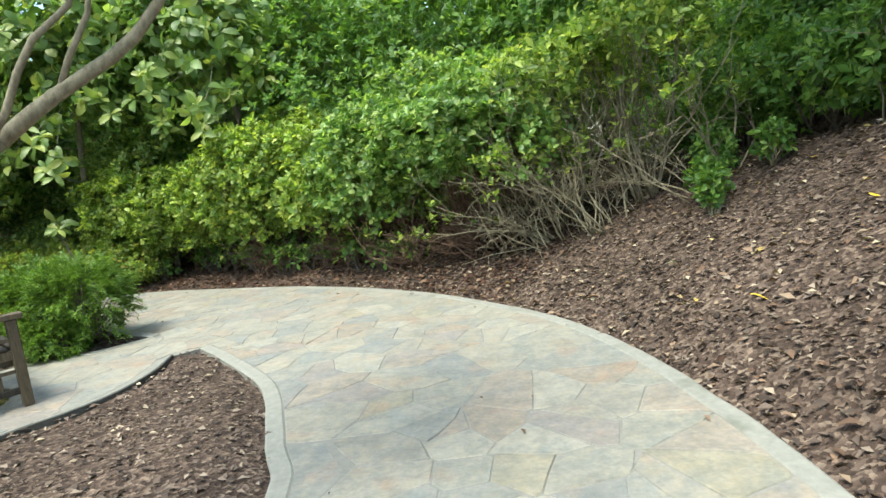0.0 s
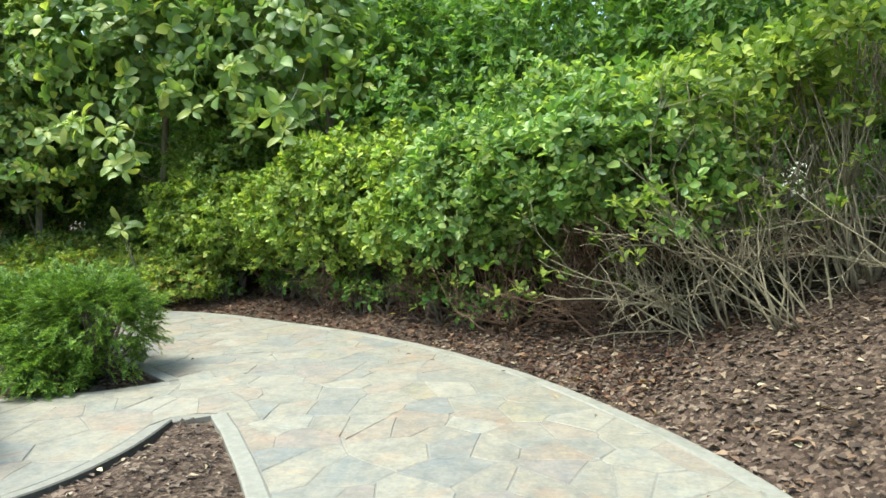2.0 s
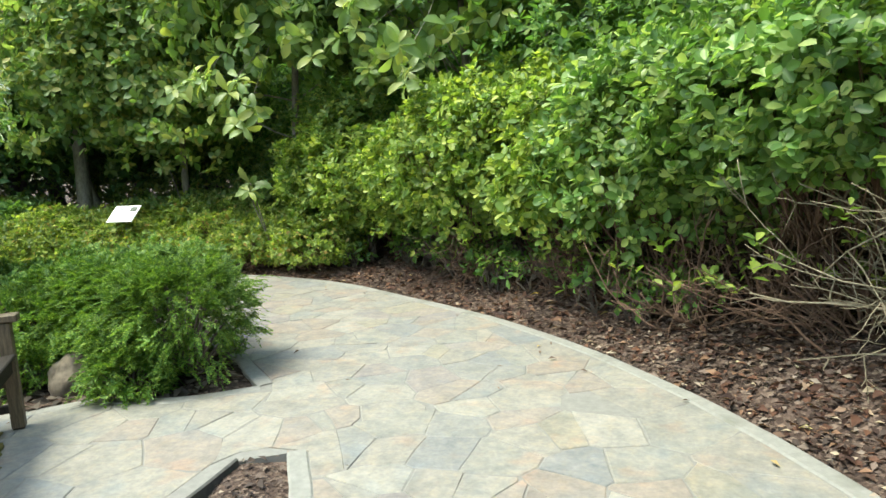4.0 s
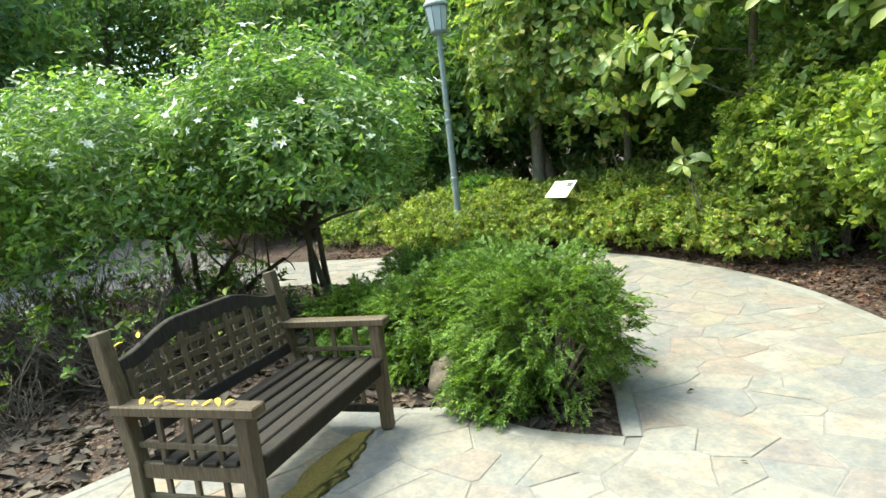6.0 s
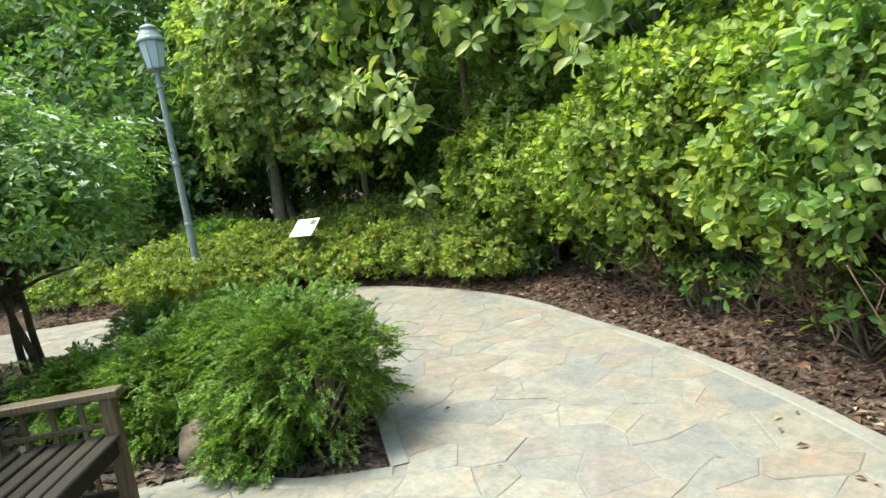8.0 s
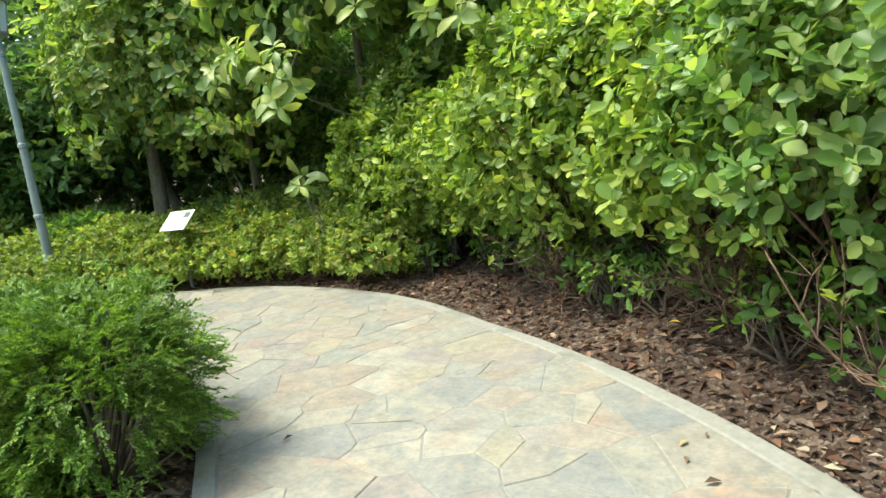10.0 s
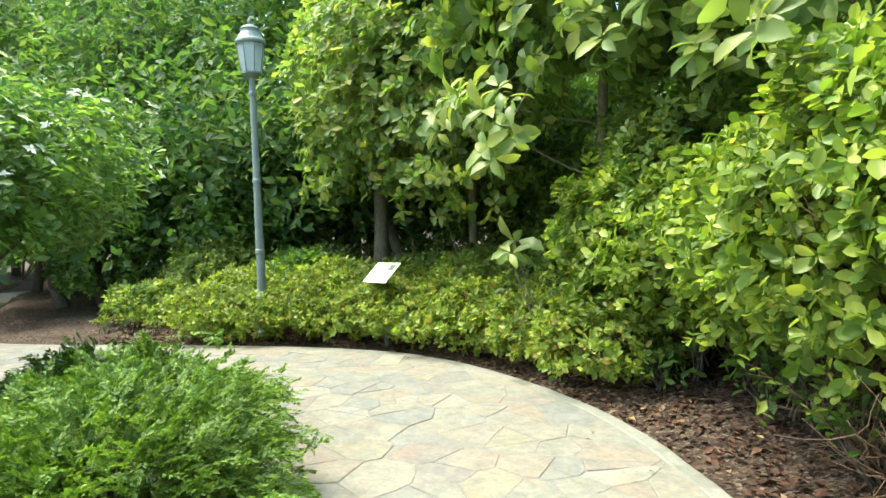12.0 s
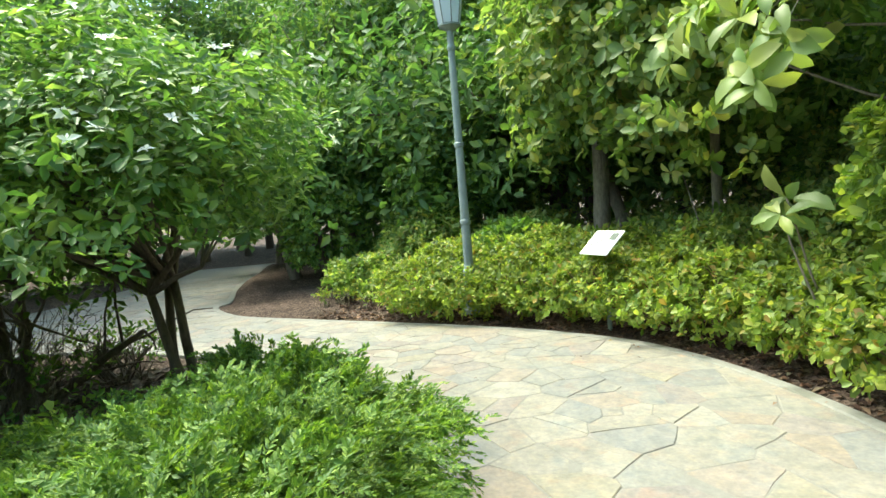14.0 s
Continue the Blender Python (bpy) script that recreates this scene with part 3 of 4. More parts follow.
# ---- shrubs and trees ----
def blob_points(n, c, r, floor=-0.35, shell=0.35, seed=0, rough=0.22):
    """Points in the outer layer of a lumpy ellipsoid, with the outward way."""
    k = np.random.default_rng(seed)
    d = k.normal(0, 1, (n, 3))
    d /= np.linalg.norm(d, axis=1, keepdims=True)
    d[:, 2] = np.where(d[:, 2] < floor, -d[:, 2] * 0.6, d[:, 2])
    d /= np.linalg.norm(d, axis=1, keepdims=True)
    bulge = np.array([noise.noise(Vector(v) * 1.7 + Vector((seed * 3.1, 0, 0))) for v in d]) * 0.30 + np.array([noise.noise(Vector(v) * 4.3 + Vector((0, seed * 2.3, 0))) for v in d]) * rough
    depth = 1 - shell * k.random(n) ** 1.6
    rad = (1 + bulge) * depth
    return np.array(c) + d * rad[:, None] * np.array(r), d


def whorls(p, d, per, reach, seed, rise=0.55, flat=0.42):
    """Rosettes of leaves: `per` blades round each shoot tip; gives their places, ways and the way they face."""
    k = np.random.default_rng(seed + 50)
    n = len(p)
    axis = d * 0.75 + k.normal(0, 0.33, (n, 3)) + (0, 0, rise)
    axis /= np.linalg.norm(axis, axis=1, keepdims=True)
    u = np.cross(axis, k.normal(0, 1, (n, 3)))
    u /= np.linalg.norm(u, axis=1, keepdims=True)
    v = np.cross(axis, u)
    q, e, f = [], [], []
    for i in range(per):
        g = 2.4 * i + k.normal(0, 0.25, n)
        lift = (flat + 0.25 * i / per + k.normal(0, 0.25, n))[:, None]
        ring = u * np.cos(g)[:, None] + v * np.sin(g)[:, None]
        q.append(p + axis * (reach * (2.2 * i / per - 1.1)) + ring * reach * 0.15 + k.normal(0, reach * 0.25, (n, 3)))
        e.append(ring * np.cos(lift) + axis * np.sin(lift))
        f.append(axis)
    return np.vstack(q), np.vstack(e), np.vstack(f)


def shrub(x, y, r, h, label, group="", leaf=0.075, width=0.032, shoots=900, per=8, mat=HEDGE_LEAF, base=0.25, stems=14, seed=1, name="shrub", twig=TWIG, squash=1.0, rz=0.0, template=LEAF_6, floor=-0.35):
    """A leafy bush: a fan of stems from the ground and a lumpy crown of leaves."""
    z = gz(x, y)
    t = thing(name, (x, y, z), label, "shrub", group, rz)
    c = (0, 0, h * (0.5 + base / 2))
    p, d = blob_points(shoots, c, (r, r * squash, h * (0.5 - base / 2) * 1.02), floor, seed=seed)
    q, e, face = whorls(p, d, per, leaf * 0.4, seed)
    leaves("crown", q, e, leaf, width, mat, t, template, face=face)
    lines = []
    k = np.random.default_rng(seed)
    for i in range(stems):
        g = p[k.integers(len(p))]
        a = k.uniform(0, 6.28)
        s = np.array((0.12 * r * math.cos(a), 0.12 * r * math.sin(a), -0.05))
        mid = s + (g - s) * 0.45 + k.normal(0, 0.05, 3)
        lines.append((bent(s, mid, 5), 0.013, 0.008))
        for _ in range(4):
            lines.append((bent(mid, p[k.integers(len(p))] * 0.5 + g * 0.5, 5), 0.007, 0.003))
    tubes("branchwork", lines, twig, t, 4)
    return t


# ---- the hedge along the bank ----
hedge_label = "leafy evergreen hedge shrub with glossy yellow-green leaves and bare lower stems"
for i, u in enumerate(np.arange(13.5, 19.8, 0.77)):
    x, y = along_right(u, 1.18 + 0.1 * math.sin(i * 2.1))
    shrub(x, y, 1.08 if i < 8 else 0.85, (2.05 if i < 6 else 1.95 - 0.1 * (i - 6)) + 0.14 * math.sin(i * 1.7), hedge_label, "hedge beside the path", leaf=0.073, width=0.043, seed=10 + i, shoots=1900, per=7, base=0.16 if i < 2 else 0.13, stems=30, floor=-0.5 if i < 2 else -0.74, template=LEAF_8, twig=HEDGE_TWIG, mat=HEDGE_GREEN if i < 3 else HEDGE_LEAF)
for i, u in enumerate(np.arange(19.6, 25.6, 0.62)):
    x, y = along_right(u, 0.5 + 0.08 * math.sin(i * 1.3))
    shrub(x, y, 0.62, 0.68 + 0.08 * math.sin(i * 2.9), "low hedge shrub with small olive-green leaves", "low hedge round the bend", leaf=0.062, width=0.036,
          shoots=470, per=7, template=LEAF_6, twig=HEDGE_TWIG, mat=LOW_LEAF, base=0.02, stems=12, seed=40 + i, floor=-0.9)
    x, y = along_right(u, 1.45)
    shrub(x, y, 0.68, 0.82 + 0.08 * math.sin(i * 2.1), "low hedge shrub with small olive-green leaves", "low hedge round the bend", leaf=0.066, width=0.038,
          shoots=380, per=7, template=LEAF_6, twig=HEDGE_TWIG, mat=LOW_LEAF, base=0.1, stems=5, seed=60 + i)


def bare_shrub(x, y, seed, label, count, lean, fan, rise, length, shoots=120, mat=None, thick=0.0095):
    """A shrub of arching, forking bare stems that lean one way (degrees), with a few leaves at the tips."""
    k = np.random.default_rng(seed)
    t = thing("bare_shrub", (x, y, gz(x, y)), label, "shrub")
    lines, tips = [], []
    for _ in range(count):
        a = radians(lean + k.normal(0, fan))
        up = radians(k.uniform(*rise))
        size = length * k.uniform(0.6, 1.1)
        base = np.array((k.normal(0, 0.13), k.normal(0, 0.13), -0.06))
        way = np.array((math.cos(a) * math.cos(up), math.sin(a) * math.cos(up), math.sin(up)))
        pts, q = [base], base
        for i in range(7):
            way = way + k.normal(0, 0.19, 3) + (0, 0, 0.05 if up < 0.6 else -0.03)
            way /= np.linalg.norm(way)
            q = q + way * size / 7
            pts.append(q)
        r = thick * k.uniform(0.6, 1.15)
        lines.append((pts, r, r * 0.4))
        for j in (2, 3, 3, 4, 5, 6):
            w = way * 0.6 + k.normal(0, 0.5, 3) + (0, 0, 0.25)
            w /= np.linalg.norm(w)
            end = pts[j] + w * size * k.uniform(0.2, 0.42)
            fork = bent(pts[j], end, 6, 0.2)
            lines.append((fork, r * 0.5, 0.002))
            for _ in range(2):
                tip = fork[3] + w * 0.1 + k.normal(0, 0.09, 3)
                lines.append((bent(fork[3], tip, 4, 0.15), 0.0028, 0.0014))
                tips.append(tip)
            tips.append(end)
        tips.append(q)
    tubes("branchwork", lines, mat or TWIG, t, 3 if mat is BARK else 5)
    if shoots:
        tips = np.array(sorted(tips, key=lambda v: -v[2]))[:max(shoots, len(tips) // 2)]
        pick = tips[k.integers(0, len(tips), shoots)]
        q, w, face = whorls(pick, np.tile((0, 0, 1.0), (shoots, 1)), 5, 0.03, seed)
        leaves("crown", q, w, 0.07, 0.038, HEDGE_LEAF, t, LEAF_6, face=face)


bare_label = "straggling shrub of bare arching grey stems with few leaves"
bare_shrub(1.5, 6.85, 80, bare_label, 24, 135, 42, (35, 80), 1.75, 110)
bare_shrub(1.0, 7.2, 81, bare_label, 24, 160, 40, (18, 60), 1.35, 40)
bare_shrub(1.95, 7.3, 82, bare_label, 14, 140, 60, (48, 85), 1.9, 90)
bare_shrub(2.3, 6.55, 83, bare_label, 6, 150, 22, (28, 62), 1.7, 24)
bare_shrub(0.35, 7.75, 84, bare_label, 24, 165, 40, (15, 65), 0.95, 40, HEDGE_TWIG, 0.009)
bare_shrub(-0.5, 8.35, 85, "thicket of bare red-brown twigs at the foot of the hedge", 22, 190, 70, (12, 60), 0.9, 26, HEDGE_TWIG, 0.008)
bare_shrub(-1.6, 9.1, 86, "thicket of bare red-brown twigs at the foot of the hedge", 20, 230, 70, (15, 65), 0.8, 26, HEDGE_TWIG, 0.007)
bare_shrub(-2.9, 9.85, 87, "thicket of bare red-brown twigs at the foot of the hedge", 18, 240, 70, (15, 65), 0.75, 26, HEDGE_TWIG, 0.007)


for i, (u, off, ht, n) in enumerate([(10.9, 2.9, 2.6, 4), (10.2, 3.3, 2.4, 3), (11.6, 2.3, 1.9, 4), (9.4, 3.6, 2.0, 3)]):
    x, y = along_right(u, off)
    bare_shrub(x, y, 90 + i, "thin bare sapling with few leaves on the bank", n, 60, 90, (58, 86), ht, 50)
for i, (x, y, r) in enumerate([(2.28, 6.1, 0.15), (2.2, 5.8, 0.07), (2.6, 6.75, 0.2), (2.95, 6.3, 0.14)]):
    shrub(x, y, r, 0.3 + r * 0.7, "small bright green plant growing out of the mulch bank", "small plants on the bank", leaf=0.07, width=0.036, shoots=int(40 + 260 * r), per=5, mat=HEDGE_DEEP, base=0.05, stems=5, seed=190 + i, name="bank_plant", floor=-0.6, template=LEAF_6)
for i, (x, y, r, h) in enumerate([(2.75, 8.5, 0.6, 0.9), (3.35, 7.7, 0.7, 1.15), (3.75, 6.8, 0.7, 1.1), (4.0, 5.9, 0.75, 1.2), (4.2, 4.9, 0.75, 1.2), (4.4, 3.8, 0.8, 1.3), (3.6, 9.3, 0.9, 1.9), (4.4, 8.2, 1.0, 2.3), (4.9, 7.0, 1.0, 2.4), (5.1, 5.7, 1.1, 2.4), (5.4, 4.3, 1.1, 2.4)]):
    shrub(x, y, r, h, "deep green leafy bush at the top of the mulch bank", "bushes along the top of the bank", leaf=0.09, width=0.042, shoots=int(560 * r * h), per=6, mat=HEDGE_DEEP, base=0.04, stems=9, seed=330 + i, name="bank_bush", twig=BARK, floor=-0.75, template=LEAF_4)
for i in range(26):
    x, y = along_right(14.6 + 0.2 * i + rng.uniform(-0.2, 0.2), rng.uniform(0.5, 1.1))
    shrub(x, y, 0.24, rng.uniform(0.3, 0.6), "low leafy shoot growing at the foot of the hedge", "shoots at the foot of the hedge", leaf=0.075, width=0.036, shoots=26, per=4, mat=HEDGE_DEEP, base=0.15, stems=6, seed=260 + i, name="hedge_shoot", twig=BARK, floor=-0.6)
for i in range(16):
    x, y = -11.4 - 1.9 * rng.random(), 6.9 + 1.5 * rng.random()
    if y < 18.4 - 1.0 * abs(x) + 0.4:
        y += 0.6
    shrub(x, y, 0.11, 0.26, "spindly yellow-green seedling standing in the mulch", "seedlings in the mulch", leaf=0.07, width=0.026, shoots=9, per=4, mat=LOW_LEAF, base=0.2, stems=2, seed=220 + i, name="seedling")


for i, (u, off, r, h, base) in enumerate([(12.9, 1.55, 0.95, 2.0, 0.5), (12.2, 1.95, 0.8, 2.0, 0.58)]):
    x, y = along_right(u, off)
    shrub(x, y, r, h, "leggy hedge shrub, leafy only above its bare stems", "hedge beside the path", leaf=0.08, width=0.04, seed=30 + i, shoots=430, per=7, base=base, stems=16, template=LEAF_6)


# ---- clipped conifer mounds beside the bench ----
def conifer(x, y, r, h, seed, label, count=2600, squash=1.0, n=9, blade=0.024):
    """A low spreading evergreen: flat feathery fronds over a dark heart of twigs."""
    k = np.random.default_rng(seed)
    t = thing("conifer_shrub", (x, y, gz(x, y)), label, "shrub", "spreading evergreens by the bench")
    p, d = blob_points(count, (0, 0, h * 0.47), (r * 0.9, r * 0.9 * squash, h * 0.5), -0.72, 0.36, seed, 0.34)
    tuft = k.integers(0, count // 10, count)
    p = p[tuft] + k.normal(0, 0.034, p.shape)
    d = d[tuft] * (1, 1, 0.6) + k.normal(0, 0.34, d.shape) + (0, 0, 0.12)
    d /= np.linalg.norm(d, axis=1, keepdims=True)
    side = np.cross(d, (0, 0, 1.0) + k.normal(0, 0.3, d.shape))
    side /= np.linalg.norm(side, axis=1, keepdims=True)
    reach = k.uniform(0.06, 0.105, (count, 1))
    q, e = [], []
    for i in range(n):
        f = i / (n - 1)
        droop = np.array((0, 0, -0.03)) * f * f
        for s in (-1, 1):
            q.append(p + d * (reach * f - 0.03) + droop)
            e.append(d * (0.45 + 0.6 * f) + side * s * (0.9 - 0.5 * f) + k.normal(0, 0.18, d.shape))
    leaves("crown", np.vstack(q), np.vstack(e), blade, blade * 0.42, CONIFER, t, face=np.tile(np.cross(side, d), (2 * n, 1)))
    lines = [(bent((0, 0, -0.05), p[k.integers(count)] * 0.85, 6, 0.1), 0.014, 0.004) for _ in range(46)]
    tubes("branchwork", lines, BARK, t, 4)
    return t


spread = "low spreading evergreen shrub with feathery bright green sprays"
for i, (x, y, r, h, n) in enumerate([(-3.84, 6.47, 0.58, 0.9, 3000), (-4.5, 6.66, 0.66, 0.9, 3400), (-5.3, 6.78, 0.70, 0.8, 3400), (-5.0, 6.25, 0.62, 0.7, 2600), (-6.0, 6.6, 0.66, 0.72, 2800), (-5.85, 5.9, 0.6, 0.58, 2400), (-3.96, 6.14, 0.3, 0.42, 1100), (-4.78, 5.98, 0.3, 0.36, 900)]):
    conifer(x, y, r, h, 101 + i, spread, int(n * 1.15) if i < 2 else int(n * 0.85), 1.0, 13 if i < 2 else 8, 0.019 if i < 2 else 0.026)


def rock(x, y, r, seed):
    bm = bmesh.new()
    bmesh.ops.create_icosphere(bm, subdivisions=4, radius=1)
    for v in bm.verts:
        n = noise.noise(v.co * 1.1 + Vector((seed, 0, 0))) * 0.35 + noise.noise(v.co * 4 + Vector((0, seed, 0))) * 0.06
        v.co = v.co * (1 + n)
        v.co.x *= r[0]
        v.co.y *= r[1]
        v.co.z *= r[2]
    for f in bm.faces:
        f.smooth = True
    ob = part("boulder", bm, ROCK)
    ob.matrix_world = pose(x, y, gz(x, y) + r[2] * 0.55, 0, 0, seed * 40)
    return tagged(ob, "brown weathered boulder under the spreading evergreen", "boulder")


rock(-4.4, 6.03, (0.18, 0.14, 0.17), 1.0)
rock(-4.2, 6.1, (0.1, 0.1, 0.07), 2.0)


# ---- teak bench ----
def build_bench():
    L, D = 1.36, 0.62
    b = thing("garden_bench", (-3.08, 4.60, 0.008), "weathered dark teak garden bench with basket-weave back", "bench", "", 139.5)
    P = 0.068

    def piece(name, sx, sy, sz, at, tilt=0.0, bev=0.006, label=""):
        return part(name, box(sx, sy, sz, bev, at, Matrix.Rotation(tilt, 4, "X")), TEAK_SHADED if name in ("seat_slat", "seat_rail", "back_rail", "low_stretcher") else TEAK, b, label)

    for x in (P / 2, L - P / 2):
        piece("front_leg", P, P, 0.605, (x, 0, 0.3025))
        piece("back_leg", P, P * 0.9, 0.40, (x, D - 0.05, 0.20))
        piece("back_post", P, P * 0.9, 0.56, (x, D - 0.006, 0.665), radians(-10))
        piece("armrest", 0.092, D + 0.09, 0.042, (x, D / 2 - 0.03, 0.626))
        piece("side_rail", 0.03, D - 0.1, 0.07, (x, D / 2 - 0.02, 0.365))
        piece("low_stretcher", 0.035, D - 0.1, 0.045, (x, D / 2 - 0.02, 0.115))
        for z in (0.36 + 0.11, 0.25):
            piece("lattice_rail", 0.016, D - 0.1, 0.026, (x, D / 2 - 0.02, z), 0, 0.003)
        for k in range(3):
            piece("lattice_slat", 0.018, 0.028, 0.47, (x + 0.004, 0.14 + 0.145 * k, 0.37), 0, 0.003)
    piece("seat_rail", L - 2 * P, 0.032, 0.085, (L / 2, 0.0, 0.36))
    piece("seat_rail", L - 2 * P, 0.032, 0.085, (L / 2, D - 0.06, 0.345))
    for k in range(6):
        y = -0.005 + 0.098 * k
        piece("seat_slat", L - (2 * P if k in (0, 5) else 0.02) - 0.004, 0.078, 0.022, (L / 2, y, 0.416 - 0.012 * math.sin(math.pi * k / 5)), radians(-2))
    t = radians(-10)
    up = lambda z: (D - 0.006 + math.tan(radians(10)) * (z - 0.665))
    piece("back_rail", L - 2 * P, 0.032, 0.06, (L / 2, up(0.49), 0.49), t)
    # crest rail: low ends, raised in the middle
    bm = bmesh.new()
    n = 28
    rows = []

    def hump(s):
        q = min(1, 1.5 * (1 - abs(2 * s - 1)))
        return 0.085 * (3 * q ** 2 - 2 * q ** 3)

    for i in range(n + 1):
        s = i / n
        x = P + (L - 2 * P) * s
        zt, zb = 0.81 + hump(s), 0.752 + 0.75 * hump(s)
        ring = []
        for z, o in ((zb, -0.016), (zt - 0.005, -0.016), (zt, -0.011), (zt, 0.011), (zt - 0.005, 0.016), (zb, 0.016)):
            ring.append(bm.verts.new((x, up(z) + o, z)))
        rows.append(ring)
    for a, c in zip(rows, rows[1:]):
        for k in range(6):
            bm.faces.new((a[k], a[(k + 1) % 6], c[(k + 1) % 6], c[k]))
    bm.faces.new(rows[0])
    bm.faces.new(rows[-1][::-1])
    bmesh.ops.recalc_face_normals(bm, faces=bm.faces)
    part("crest_rail", bm, TEAK_SHADED, b)
    for z in (0.565, 0.632, 0.699):
        piece("lattice_rail", L - 2 * P, 0.012, 0.032, (L / 2, up(z), z), t, 0.003)
    piece("lattice_rail", (L - 2 * P) * 0.56, 0.012, 0.03, (L / 2, up(0.764), 0.764), t, 0.003)
    for k in range(14):
        s = (k + 0.5) / 14
        top = 0.765 + 0.75 * hump(s)
        mid = (0.51 + top) / 2
        piece("lattice_slat", 0.038, 0.014, top - 0.51, (P + (L - 2 * P) * s, up(mid) + (0.009 if k % 2 else -0.009), mid), t, 0.003)
    return b


bench = build_bench()
bench.scale = (1, 1, 1.05)
bench_m = pose(-3.08, 4.60, 0.008, 0, 0, 139.5) @ Matrix.Diagonal((1, 1, 1.05, 1))


def fallen_leaf(m, size, mat, label, seed):
    k = np.random.default_rng(seed)
    w = size * 0.42
    pts = [(-w / 2 * math.sin(math.pi * s), size * (s - 0.5), 0.010 * math.sin(3 * s + seed)) for s in np.linspace(0, 1, 6)]
    v = [(-abs(x), y, z + 0.2 * abs(x)) for x, y, z in pts] + [(0, y, z) for x, y, z in pts] + [(abs(x), y, z + 0.3 * abs(x)) for x, y, z in pts]
    f = [(c * 6 + i, (c + 1) * 6 + i, (c + 1) * 6 + i + 1, c * 6 + i + 1) for c in (0, 1) for i in range(5)]
    ob = mesh_object("fallen_leaf", v, f, mat, None, True)
    ob.matrix_world = m
    return tagged(ob, label, "leaf", "fallen yellow leaves")


for i in range(9):
    fallen_leaf(bench_m @ pose(0.034 + rng.normal(0, 0.012), 0.06 + 0.055 * i + rng.normal(0, 0.008), 0.654, 0, 0, rng.uniform(40, 140)), 0.06, PETAL_Y, "curled yellow leaf lying on the bench's armrest", i)
for i in range(7):
    fallen_leaf(bench_m @ pose(0.12 + 0.13 * i + rng.normal(0, 0.02), 0.66, 0.85 + 0.035 * math.sin(math.pi * (0.1 + i / 7.5)), 0, 0, rng.uniform(0, 180)), 0.05, PETAL_Y, "yellow leaf caught on the bench's back", 20 + i)
for i, (u, o) in enumerate([(9.3, 0.9), (10.2, 1.6), (11.0, 2.2), (8.8, 1.5), (16.0, 0.5), (10.0, 0.6), (12.6, 0.35), (9.6, 2.4)]):
    x, y = along_right(u, o)
    fallen_leaf(pose(x, y, gz(x, y) + 0.03, rng.uniform(-15, 15), 0, rng.uniform(0, 360)), 0.1, PETAL_Y, "yellow fallen leaf on the mulch bank", 40 + i)


def path_bits():
    """Bits of dry leaf and twig lying on the paving."""
    k = np.random.default_rng(77)
    q = np.column_stack([k.uniform(-9, 1.4, 900), k.uniform(1, 10, 900)])
    d = to_line(q, POLY, True)[0]
    q = q[inside(q) & (k.random(900) < np.clip(0.5 - d, 0.05, 0.5))][:90]
    a = k.uniform(0, 6.28, len(q))
    ob = leaves("path_litter", np.column_stack([q, np.full(len(q), 0.018)]), np.column_stack([np.cos(a), np.sin(a), 0 * a]), 0.04, 0.017, DRY_LEAF, None, LEAF_5, 0.4)
    tagged(ob, "scattered bits of dry leaf on the paving", "leaf litter", kind="stuff")


path_bits()


def moss_patch():
    bm = bmesh.new()
    bmesh.ops.create_icosphere(bm, subdivisions=4, radius=1)
    for v in bm.verts:
        n = noise.noise(v.co * 2.5) * 0.5 + noise.noise(Vector((v.co.x * 9, v.co.y * 2, v.co.z))) * 0.6
        v.co = Vector((v.co.x * 0.48 * (1 + 0.2 * n), v.co.y * 0.10 * (1 + n + 0.5 * noise.noise(v.co * 7)), v.co.z * 0.016 * (1 + n)))
    for f in bm.faces:
        f.smooth = True
    ob = part("moss_patch", bm, MOSS)
    ob.matrix_world = bench_m @ pose(0.78, 0.12, 0.002)
    return tagged(ob, "yellow-green moss cushion on the paving under the bench", "moss")


moss_patch()


